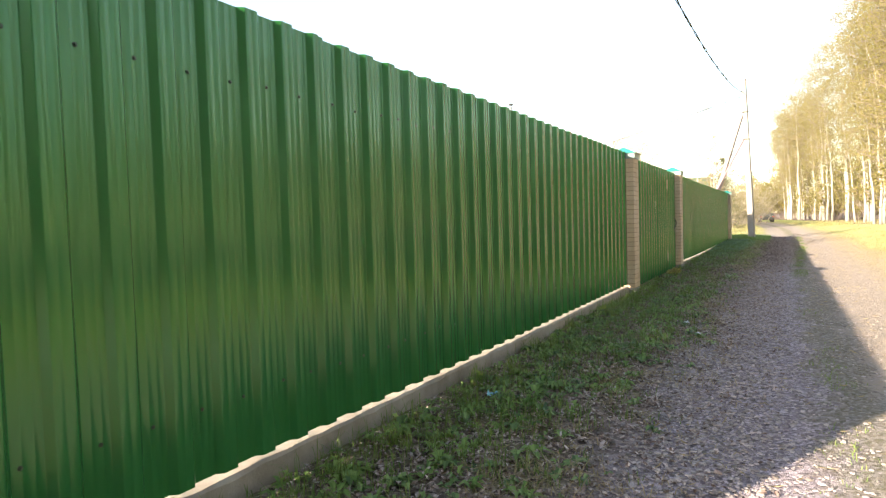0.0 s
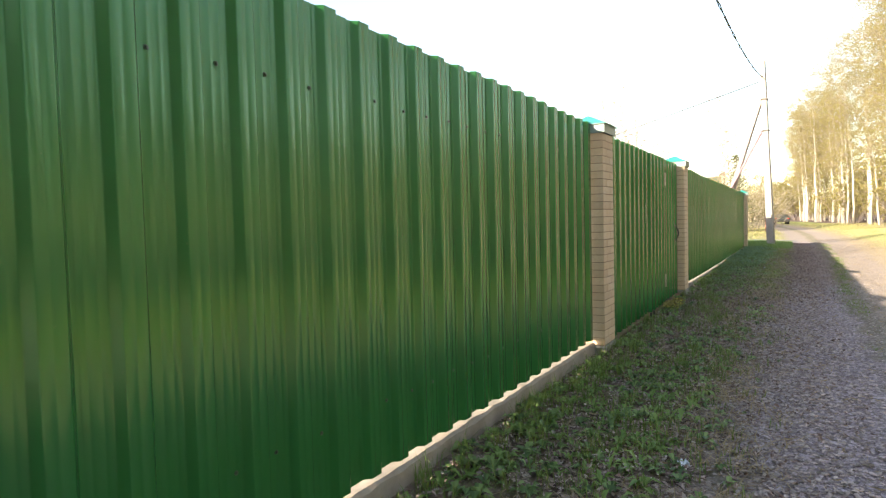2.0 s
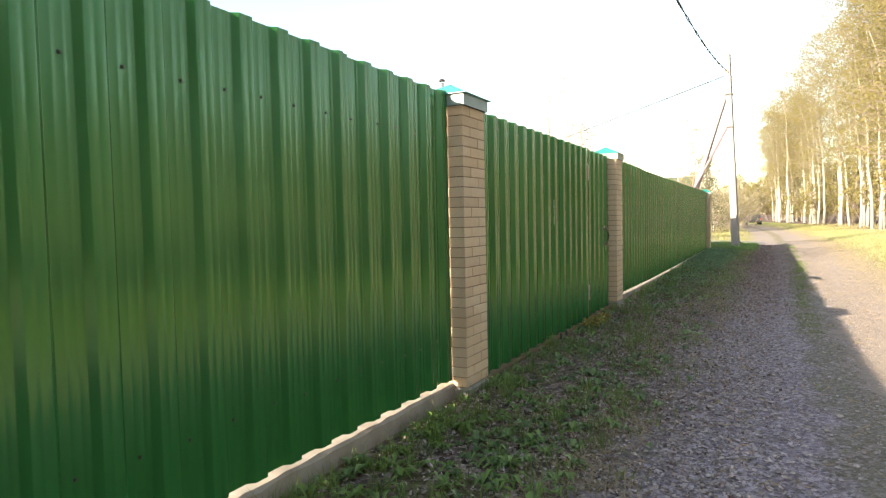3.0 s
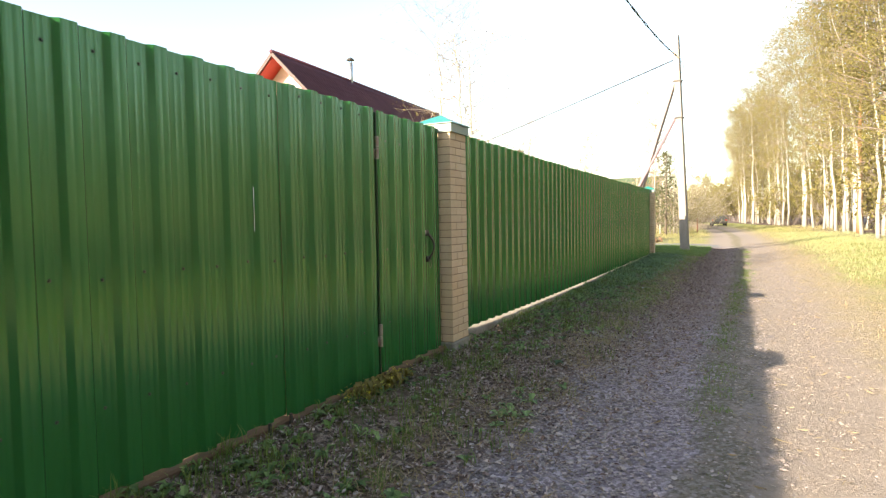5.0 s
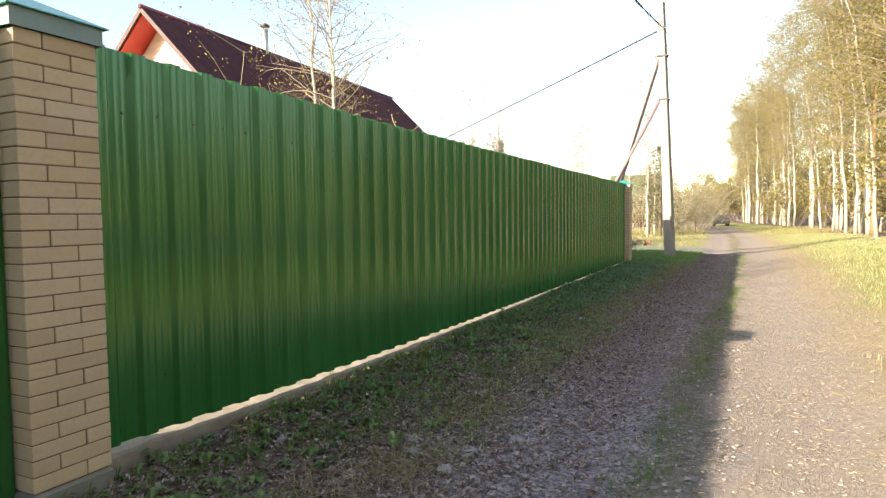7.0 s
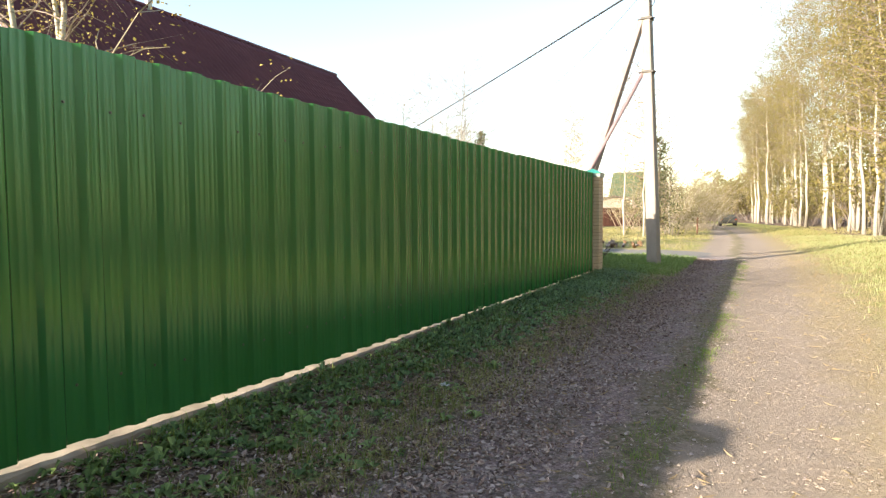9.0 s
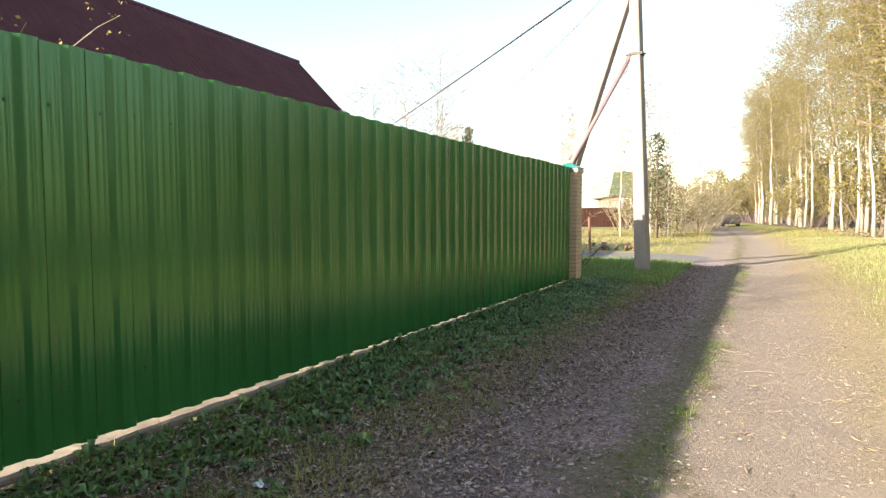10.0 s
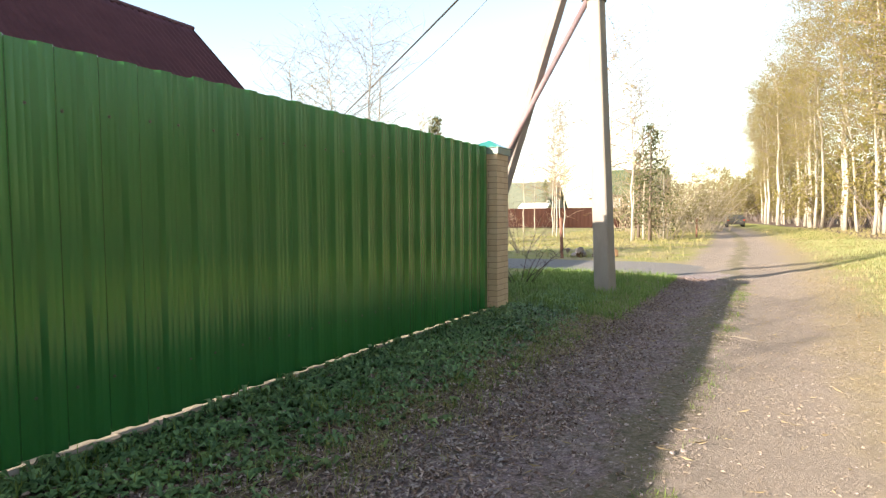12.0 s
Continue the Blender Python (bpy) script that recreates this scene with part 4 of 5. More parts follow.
# unseen brush added opposite the fence to keep sky out of its reflections
for i in range(13):
    y = -4 + i * 3.6 + r.uniform(-.6, .6)
    x = tree_x(y) + r.uniform(1.2, 4.2)
    ob = copy_thing(under[i % 3], pose(x, y, gz(x, y) - 0.03, 0, 0, r.uniform(0, 360)))
    k = r.uniform(1.2, 1.9)
    ob.scale = (k, k, k)
# the wood that closes the lane where it bends away
for i in range(12):
    x, y = -5.5 + i * 0.55 + r.uniform(-.4, .4), 122 + r.uniform(-4, 6)
    ob = copy_thing(under[i % 3], pose(x, y, gz(x, y) - 0.03, 0, 0, r.uniform(0, 360)))
    k = r.uniform(1.5, 2.3)
    ob.scale = (k, k, k)


def spruce(x, y, h, seed, label, wide=0.30, dense=4, gap=0.31):
    r = random.Random(seed)
    nr = np.random.default_rng(seed)
    ob = thing("spruce_tree", label, "tree", pose(x, y, gz(x, y) - 0.05))
    part("trunk", Geo().tube([(0, 0, 0), (0.03, 0, h * .5), (0, 0.02, h)], [0.10, 0.06, 0.01], 8), M_TWIG, ob, smooth=True)
    g, pts = Geo(), []
    z = 0.8
    while z < h * 0.98:
        rad = ((h - z) * wide + 0.12) * r.uniform(0.7, 1.1)
        for k in range(6):
            a = r.uniform(0, 6.28)
            b = bent((0, 0, z + r.uniform(-.1, .1)), (math.cos(a), math.sin(a), 0.1), rad * r.uniform(0.7, 1.15), 5, 0.1, r, 0.07)
            g.tube(b, [0.018, 0.015, 0.012, 0.009, 0.006, 0.004], 3, False)
            pts += [tuple(q) for q in b[1:]]
        z += gap
    part("branchwork", g, M_TWIG, ob)
    part("needles", quads("needles", M_NEEDLE, leaf_cloud(pts, 0.10, dense, 0.13, nr, 0.12)), None, ob)
    return ob


spruce(-4.4, 56.0, 6.3, 61, "thin green spruce among bare birches", 0.38, 4, 0.34)
spruce(-5.6, 59.5, 5.0, 62, "small dark green spruce among bare birches", 0.40, 3, 0.40)
spruce(-26.0, 104.0, 6.5, 63, "distant dark spruce behind the houses")
spruce(-12.6, 48.1, 6.1, 64, "spruce top showing over the fence")
# Unseen spruces behind the camera, added to darken what the fence reflects.
back = spruce(-7.0, -27.0, 7.6, 65, "unseen dark spruce added behind the camera to darken the fence's reflections")
r = random.Random(31)
for i in range(13):
    x = -4.5 + i * 1.5 + r.uniform(-.4, .4)
    ob = copy_thing(back, pose(x, -28 - r.uniform(0, 4), gz(x, -28) - 0.05, 0, 0, r.uniform(0, 360)))
    k = r.uniform(0.85, 1.05)
    ob.scale = (k * 1.25, k * 1.25, k)
# A second added row, taller and right-behind, for the same reflections.
for i in range(16):
    x, y = 4.2 + (i % 2) * 2.6 + r.uniform(-.5, .5), -24 + i * 1.45
    ob = copy_thing(back, pose(x, y, gz(x, y) - 0.05, 0, 0, r.uniform(0, 360)))
    k = r.uniform(1.15, 1.4)
    ob.scale = (k * 1.2, k * 1.2, k)
far = [birch(71, 10.0, 1.9, (0.02, 0), bare=3.0, limbs=26, per=2, leaf=0.08, crown_mat=M_LEAF_YELLOW, label="distant almost bare birch beyond the plots", base_r=0.055),
       birch(72, 8.5, 1.6, (-0.02, 0), bare=2.5, limbs=24, per=2, leaf=0.08, crown_mat=M_LEAF_YELLOW, label="distant almost bare birch beyond the plots", base_r=0.045)]
r = random.Random(9)
spots = [(-5.0, 54.5), (-5.5, 57.5), (-6.4, 56.0), (-9.5, 58.0), (-4.6, 61.0), (-11.5, 62.0), (-15.0, 66.0), (-19.5, 60.0), (-21, 64), (-24, 57), (-27, 66), (-22, 51), (-29, 58), (-33, 62), (-25.5, 70), (-17, 74), (-36, 70), (-31, 76), (-40, 66)]
for i, (x, y) in enumerate(spots):
    m = pose(x, y, gz(x, y), 0, 0, r.uniform(0, 360))
    if i < 2:
        far[i].matrix_world = m
    else:
        ob = copy_thing(far[i % 2], m)
        s = r.uniform(0.75, 1.15)
        ob.scale = (s, s, s)



# bare birches that rise over the fence
bare = [birch(81, 6.4, 1.5, (0.02, 0.01), bare=1.6, limbs=54, per=1, leaf=0.03, crown_mat=M_LEAF_YELLOW, label="almost bare birch with fine grey-brown twigs behind the fence", base_r=0.05, droop=0.0, spread=0.10, thick=0.42),
        birch(82, 10.5, 1.7, (-0.02, 0.01), bare=2.6, limbs=46, per=1, leaf=0.05, crown_mat=M_LEAF_YELLOW, label="tall almost bare birch beyond the plots", base_r=0.06, droop=0.0, spread=0.12, thick=0.95)]
bare[0].matrix_world = pose(-8.2, 36.4, gz(-8.2, 36.4), 0, 0, 20)
bare[1].matrix_world = pose(-14.2, 71.0, gz(-14.2, 71.0), 0, 0, 60)
for k, x, y, sc, rz in ((0, -9.0, 36.0, 0.94, 140), (0, -9.9, 35.5, 0.84, 250), (0, -8.7, 37.6, 0.9, 305), (0, -12.9, 47.4, 0.98, 80), (0, -12.2, 49.0, 0.9, 190),
                        (1, -13.0, 68.5, 0.86, 130), (1, -27.2, 85.5, 1.1, 10), (1, -10.6, 60.0, 0.74, 220), (1, -4.9, 57.2, 0.82, 40), (1, -4.1, 58.6, 0.74, 150)):
    ob = copy_thing(bare[k], pose(x, y, gz(x, y), 0, 0, rz))
    ob.scale = (sc, sc, sc)

# ---- beyond the corner ----


def brown_fence():
    ob = thing("metal_fence", "long brown profiled steel fence across the grass", "fence", pose(-34, 83, 0, 0, 0, 4), "")
    n = 22
    for i in range(n):
        g = Geo()
        verts = []
        k = 12
        for j in range(k + 1):
            x = i * 1.2 + 1.2 * j / k
            d = 0.02 if j % 4 in (1, 2) else 0.0
            verts += [(x, -d, 0.15), (x, -d, 2.15), (x, -d + 0.004, 2.15), (x, -d + 0.004, 0.15)]
        faces = []
        for j in range(k):
            a = j * 4
            faces += [(a, a + 4, a + 5, a + 1), (a + 1, a + 5, a + 6, a + 2), (a + 2, a + 6, a + 7, a + 3)]
        g.add(verts, faces)
        part("sheet", g, M_BROWN_FENCE, ob)
    for i in range(0, n + 1, 2):
        part("post", Geo().box(i * 1.2 - 0.03, i * 1.2 + 0.03, 0.01, 0.07, 0, 2.1), M_DARK, ob)


brown_fence()


def far_house(x, y, rz, w, d, eave, ridge, wall_m, roof_m, label, overhang=0.4, wins=None):
    ob = thing("house", label, "house", pose(x, y, 0, 0, 0, rz))
    b = Geo().add([(-w, 0, 0), (w, 0, 0), (w, 0, eave), (0, 0, ridge), (-w, 0, eave), (-w, d, 0), (w, d, 0), (w, d, eave), (0, d, ridge), (-w, d, eave)],
                  [(0, 1, 2, 3, 4), (9, 8, 7, 6, 5), (1, 6, 7, 2), (4, 9, 5, 0)])
    part("wall", b, wall_m, ob)
    k = (ridge - eave) / w
    for s in (1, -1):
        e = w + overhang
        ze = ridge - k * e
        part("roof_slope", Geo().add([(0, -overhang, ridge + .05), (s * e, -overhang, ze + .05), (s * e, d + overhang, ze + .05), (0, d + overhang, ridge + .05),
                                      (0, -overhang, ridge + .17), (s * e, -overhang, ze + .17), (s * e, d + overhang, ze + .17), (0, d + overhang, ridge + .17)],
                                     [(0, 1, 2, 3), (7, 6, 5, 4), (0, 4, 5, 1), (1, 5, 6, 2), (2, 6, 7, 3)]), roof_m, ob)
    for wx, wz in wins or ((-w * 0.45, eave * 0.55), (w * 0.45, eave * 0.55), (0, eave + 0.6)):
        win = part("window", Geo().box(wx - .5, wx + .5, -0.05, 0.0, wz - .55, wz + .55), M_WHITE, ob, "white window frame")
        part("pane", Geo().box(wx - .4, wx + .4, -0.062, -0.052, wz - .45, wz + .45), M_GLASS, win)
    return ob


far_house(-10.5, 104, 90, 3.4, 6.2, 2.6, 7.0, M_GREY_WALL, M_GREEN_ROOF, "distant house with steep faded green roof")
far_house(-25.8, 108, 90, 4.2, 6.5, 2.4, 6.0, M_GREY_WALL, M_GREY_ROOF, "distant low house with grey-green roof")
far_house(-23.4, 97, 90, 1.5, 3.2, 2.1, 2.8, M_GREY_WALL, M_WHITE, "distant low outbuilding with white roof", 0.3)
far_house(-13.2, 86.8, 0, 1.9, 3, 3.05, 3.35, M_GREY_WALL, M_FASCIA, "distant low shed with brown roof", 0.4, ((1.2, 2.62),))


def short_post(x, y, h, label):
    z = gz(x, y)
    g = Geo().tube([(0, 0, -0.3), (0.005, 0, h - 0.02), (0.006, 0, h)], [0.05, 0.048, 0.036], 10)
    thing("post", label, "post", pose(x, y, z, r.uniform(-2, 2), r.uniform(-2, 2), 0), "posts by the side track", data=g.mesh("post", M_POST))


short_post(-4.55, 41.4, 1.25, "weathered reddish steel post standing in the grass")
short_post(-7.6, 44.2, 1.3, "weathered reddish steel post standing in the grass")
short_post(-2.55, 60.0, 1.1, "weathered pale post beside the bushes")


def rubble(x, y, n, w):
    rr = np.random.default_rng(77)
    ob = thing("rubble_heap", "low heap of dark stones and brushwood", "rubble", pose(x, y, gz(x, y)))
    for i in range(n):
        a = np.array([rr.normal(0, w), rr.normal(0, w * 0.4), abs(rr.normal(0.08, 0.06))])
        s = rr.uniform(0.08, 0.2)
        pts = rr.normal(0, 1, (10, 3))
        pts = pts / np.linalg.norm(pts, axis=1)[:, None] * s * rr.uniform(0.7, 1.2, (10, 1))
        bm = bmesh.new()
        for q in pts:
            bm.verts.new(a + q)
        bmesh.ops.convex_hull(bm, input=bm.verts)
        me = bpy.data.meshes.new("stone")
        bm.to_mesh(me)
        bm.free()
        me.materials.append(M_STONE if i % 3 else M_WOOD)
        part("stone", me, None, ob)


rubble(-4.0, 42.4, 14, 0.5)


def parked_car(x, y, rz):
    car = thing("car", "small grey car parked far along the lane", "car", pose(x, y, gz(x, y), 0, 0, rz))
    prof = [(-0.80, 0.28), (0.80, 0.28), (0.86, 0.55), (0.84, 0.85), (0.62, 1.25), (-0.62, 1.25), (-0.84, 0.85), (-0.86, 0.55)]
    g = Geo()
    verts = []
    for yy, k, top in ((-2.0, 0.92, 0.62), (-1.9, 1.0, 0.68), (-1.2, 1.0, 1.0), (0.9, 1.0, 1.0), (1.5, 1.0, 0.64), (2.0, 0.92, 0.6)):
        for px, pz in prof:
            verts.append((px * k, yy, min(pz, 0.85 + (pz - 0.85) * max(0, (top - 0.62) / 0.38)) if pz > 0.85 else pz))
    n = 8
    faces = [(i * n + j, i * n + (j + 1) % n, i * n + n + (j + 1) % n, i * n + n + j) for i in range(5) for j in range(n)]
    faces += [tuple(reversed(range(n))), tuple(5 * n + j for j in range(n))]
    part("body", g.add(verts, faces), M_CAR, car)
    part("rear_window", Geo().add([(-.66, -1.72, .86), (.66, -1.72, .86), (.54, -1.30, 1.17), (-.54, -1.30, 1.17), (-.66, -1.68, .84), (.66, -1.68, .84), (.54, -1.26, 1.15), (-.54, -1.26, 1.15)], [(0, 1, 2, 3), (7, 6, 5, 4), (0, 4, 5, 1), (1, 5, 6, 2), (2, 6, 7, 3), (3, 7, 4, 0)]), M_GLASS, car)
    for sx in (-1, 1):
        part("tail_light", Geo().box(sx * 0.7 - 0.09, sx * 0.7 + 0.09, -2.03, -1.98, 0.66, 0.80), M_SOFFIT, car, "red tail light")
        for yy in (-1.25, 1.3):
            part("wheel", Geo().tube([(sx * 0.62, yy, 0.3), (sx * 0.84, yy, 0.3)], [0.3, 0.3], 16), M_RUBBER, car)
    part("bumper", Geo().box(-0.82, 0.82, -2.06, -1.95, 0.32, 0.5, 0.02), M_DARK, car)


parked_car(-2.1, 92.0, 6)

# ---- ground cover ----


def ground_cover(name, label, category, mesh):
    thing(name, label, category, kind="stuff", data=mesh)


def scatter(n, x0, x1, y0, y1, weight, seed):
    rr = np.random.default_rng(seed)
    x, y = rr.uniform(x0, x1, n), rr.uniform(y0, y1, n)
    keep = rr.random(n) < weight(x, y)
    return x[keep], y[keep], rr


def patchy(x, y, s, seed=0.0):
    return 0.5 + 0.5 * np.sin(x * 2.1 * s + 1.7 * np.sin(y * 1.3 * s + seed)) * np.sin(y * 1.7 * s + 1.3 * np.sin(x * 1.9 * s + seed))


def blades(x, y, rr, h, w, lean, per=1):
    """Tapered grass blades bending over, two quads each."""
    x, y = np.repeat(x, per) + rr.normal(0, 0.03, len(x) * per), np.repeat(y, per) + rr.normal(0, 0.03, len(y) * per)
    n = len(x)
    z = ground_z(x, y) - 0.01
    a = rr.uniform(0, 2 * np.pi, n)
    hh = h * rr.uniform(0.4, 1.3, n)
    ln = lean * hh * rr.uniform(0.2, 1.5, n)
    dx, dy = np.cos(a), np.sin(a)
    wx, wy = -dy * w / 2, dx * w / 2
    p0 = np.stack([x, y, z], 1)
    p1 = np.stack([x + dx * ln * 0.3, y + dy * ln * 0.3, z + hh * 0.6], 1)
    p2 = np.stack([x + dx * ln, y + dy * ln, z + hh * (1 - 0.25 * np.minimum(1, ln / hh))], 1)
    W = np.stack([wx, wy, np.zeros(n)], 1)
    lo = np.stack([p0 - W, p0 + W, p1 + W * 0.8, p1 - W * 0.8], 1)
    hi = np.stack([p1 - W * 0.8, p1 + W * 0.8, p2 + W * 0.1, p2 - W * 0.1], 1)
    return np.concatenate([lo, hi])


def flat_leaves(x, y, rr, size, tilt, lift=0.006, broad=0.36):
    """Curled leaves lying at a tilt, folded along the rib, four quads each."""
    n = len(x)
    z = ground_z(x, y) + lift * rr.uniform(0.3, 2.0, n)
    a = rr.uniform(0, 2 * np.pi, n)
    s = size * rr.uniform(0.45, 1.35, n)
    t = rr.normal(0, tilt, n)
    d = np.stack([np.cos(a) * np.cos(t), np.sin(a) * np.cos(t), np.sin(t)], 1) * s[:, None]
    w = np.stack([-np.sin(a), np.cos(a), rr.normal(0, 0.25, n)], 1) * (s * broad)[:, None]
    up = np.stack([0 * a, 0 * a, s * rr.uniform(0.05, 0.3, n) * broad / 0.36], 1)
    c = np.stack([x, y, z], 1)
    curl = np.stack([0 * a, 0 * a, s * rr.uniform(-0.05, 0.22, n)], 1)
    out = []
    for sg in (1, -1):
        e1, e2 = c - d * .22 + sg * w * 0.9 + up, c + d * .2 + sg * w * 0.75 + up * rr.uniform(0.4, 1.3, (n, 1))
        out += [np.stack([c - d * .5, e1, c, c - d * .2], 1), np.stack([c, e1, e2, c + d * .5 + curl], 1)]
    return np.concatenate(out)


def rosettes(x, y, rr, size, leaves, rise, broad=0.26):
    """Low broad-leaved weeds: leaves that rise from one root and arch over."""
    out = []
    n = len(x)
    z = ground_z(x, y)
    big = size * rr.uniform(0.5, 1.4, n)
    for k in range(leaves):
        a = 2 * np.pi * k / leaves + rr.uniform(-.6, .6, n)
        s = big * rr.uniform(0.6, 1.2, n)
        up = rise * rr.uniform(0.5, 1.5, n)
        dx, dy = np.cos(a), np.sin(a)
        p0 = np.stack([x, y, z], 1)
        p1 = p0 + np.stack([dx * s * .45, dy * s * .45, s * up], 1)
        p2 = p0 + np.stack([dx * s, dy * s, s * up * rr.uniform(0.3, 1.0, n)], 1)
        w = np.stack([-dy * s * broad, dx * s * broad, s * 0.03], 1)
        w2 = w * np.array([1, 1, -1])
        out += [np.stack([p0, p1 - w * [1, 1, -1], p2, p1], 1), np.stack([p0, p1, p2, p1 + w], 1)]
    return np.concatenate(out)


lane = lambda x, y: x - road_x(y)
# verge by the fence
x, y, rr = scatter(14000, -2.16, -0.6, 0.6, 31.5, lambda x, y: np.clip((-0.6 - x) * 1.0, 0.05, 1) * (0.15 + 0.85 * patchy(x, y, 1.1)) * np.where(y > 20, 0.4, np.where((y > 12) & (y < 19), 0.25, 0.6)) * (0.25 + 0.75 * (patchy(x, y, 2.3, 3.1) > 0.45)), 101)
ground_cover("verge_weeds", "low broad-leaved green weeds along the fence", "weeds", quads("verge_weeds", M_WEED, rosettes(x, y, rr, 0.058, 7, 0.5, 0.28)))
x, y, rr = scatter(3600, -2.15, -1.0, 0.8, 18, lambda x, y: np.where(x < -1.85, 0.55, 0.32) * np.where(y > 10.5, 0.06, 1.0) * (0.3 + 0.7 * patchy(x, y, 1.4, 0.6)), 131)
ground_cover("dandelion_leaves", "fresh bright green dandelion clumps beside the plinth", "weeds", quads("dandelion_leaves", M_FRESH, rosettes(x, y, rr, 0.075, 10, 0.45, 0.15)))
x, y, rr = scatter(1300, -2.16, -1.0, 0.6, 19, lambda x, y: np.where(x < -1.8, 0.8, 0.25) * np.where(y > 10.5, 0.25, 1.0), 132)
ground_cover("tall_grass", "taller grass tufts along the plinth's foot", "grass", quads("tall_grass", M_GRASS, blades(x, y, rr, 0.15, 0.0045, 0.6, 14)))
x, y, rr = scatter(15500, -2.14, -0.95, 19.5, 33.0, lambda x, y: np.clip((-1.0 - x) * 1.3, 0, 1) * np.clip((y - 21.5) / 6, 0.12, 1), 102)
ground_cover("ground_elder", "dense dark green ground elder by the plinth", "weeds", quads("ground_elder", M_ELDER, rosettes(x, y, rr, 0.054, 6, 0.55)))
x, y, rr = scatter(800, -2.17, -2.0, 20.5, 31.0, lambda x, y: np.clip((y - 20) / 5, 0.1, 0.9) * (0.3 + 0.7 * patchy(x, y, 1.3, 0.4)), 141)
ground_cover("ground_elder", "taller ground elder leaning over the plinth", "weeds", quads("plinth_elder", M_ELDER, rosettes(x, y, rr, 0.055, 6, 0.8)))
x, y, rr = scatter(8500, -2.16, -0.55, 0.4, 33.5, lambda x, y: np.clip((-0.5 - x), 0.1, 0.9) * patchy(x, y, 1.6, 2.0), 103)
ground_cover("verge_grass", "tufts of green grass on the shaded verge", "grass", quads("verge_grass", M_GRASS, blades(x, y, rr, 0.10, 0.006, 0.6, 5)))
x, y, rr = scatter(12000, -0.05, 0.90, 2.0, 36, lambda x, y: np.exp(-((x - 0.30 - np.clip((y - 17) * 0.036, 0, 0.33)) / 0.10) ** 2) * (0.12 + 0.88 * (patchy(0 * x + 0.4, y, 0.75, 1.0) > 0.45)) * np.where(y > 14, 1, 0.3), 104)
ground_cover("centre_grass", "short grass strip between the wheel tracks", "grass", quads("centre_grass", M_GRASS, blades(x, y, rr, 0.05, 0.005, 1.0, 5)))
x, y, rr = scatter(100000, -2.15, 0.0, 0.2, 31, lambda x, y: np.clip((-0.1 - x) / 1.3, 0.12, 0.95) * (0.35 + 0.65 * patchy(x, y, 0.9, 4.0)), 105)
ground_cover("dead_leaves", "brown dead leaves littering the verge", "leaves", quads("dead_leaves", M_DEAD, flat_leaves(x, y, rr, 0.037, 0.35, 0.013, 0.30)))
x, y, rr = scatter(17000, -1.9, 2.6, 1.0, 36, lambda x, y: np.where(x < 0, np.where(y > 16, 0.9, 0.5), 0.3), 106)
x2, y2, rr2 = scatter(66000, -1.5, 0.5, 14.5, 37, lambda x, y: np.exp(-((x + 0.5) / 0.62) ** 2) * np.clip((y - 14.5) / 4, 0.1, 1) * (0.45 + 0.55 * patchy(x, y, 1.3, 2.2)), 133)
ground_cover("leaf_litter", "trodden brown leaf litter on the shaded track", "leaves", quads("leaf_litter", M_DEAD, flat_leaves(x2, y2, rr2, 0.037, 0.4, 0.012, 0.26)))
ground_cover("straw", "dry straw and twigs scattered on the lane", "straw", quads("straw", M_DRY, flat_leaves(x, y, rr, 0.085, 0.10, 0.010, 0.022)))
x, y, rr = scatter(34000, -2.1, 0.0, 1, 36, lambda x, y: np.exp(-((x + 1.0) / 0.38) ** 2) * patchy(x, y, 2.0, 3.0) ** 2, 107)
ground_cover("dry_grass", "flattened dry grass along the verge", "grass", quads("dry_grass", M_DRY, blades(x, y, rr, 0.065, 0.006, 2.4, 4)))
x, y, rr = scatter(60, -2.12, -1.93, 13.15, 13.85, lambda x, y: 0.8 + 0 * x, 142)
ground_cover("gate_weeds", "fresh yellow-green weed clump at the gate's foot", "weeds", quads("gate_weeds", M_LEAF_YELLOW, rosettes(x, y, rr, 0.065, 8, 0.9, 0.22)))
x, y, rr = scatter(1500, -2.16, -1.25, 13.0, 23.0, lambda x, y: np.clip((-1.15 - x) / 0.7, 0, 1) * (0.2 + 0.8 * patchy(x, y, 1.5, 1.1)) * np.where(y < 15, 0.3, 1.0), 143)
ground_cover("verge_weeds", "low green weeds spreading beside the plinth", "weeds", quads("plinth_weeds", M_WEED, rosettes(x, y, rr, 0.060, 7, 0.5, 0.25)))
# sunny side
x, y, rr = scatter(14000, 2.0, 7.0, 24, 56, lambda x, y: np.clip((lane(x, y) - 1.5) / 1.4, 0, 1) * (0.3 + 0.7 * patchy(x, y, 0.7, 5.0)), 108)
ground_cover("meadow_grass", "yellow-green grass under the trees in a sun-brightened tone", "grass", quads("meadow_grass", M_LIT_GRASS, blades(x, y, rr, 0.11, 0.008, 0.8, 3)))
x, y, rr = scatter(6400, -1.6, -0.45, 16, 34, lambda x, y: np.exp(-((x + 0.95) / 0.27) ** 2) * (0.25 + 0.75 * patchy(x, y, 1.5, 3.3)), 134)
ground_cover("verge_grass", "short green and yellow grass at the track's edge", "grass", quads("edge_grass", M_EDGE, blades(x, y, rr, 0.075, 0.0055, 1.0, 6)))
x, y, rr = scatter(9000, 1.7, 6.0, 10, 60, lambda x, y: np.clip((lane(x, y) - 0.9) / 1.0, 0, 1) * patchy(x, y, 0.9, 1.5), 109)
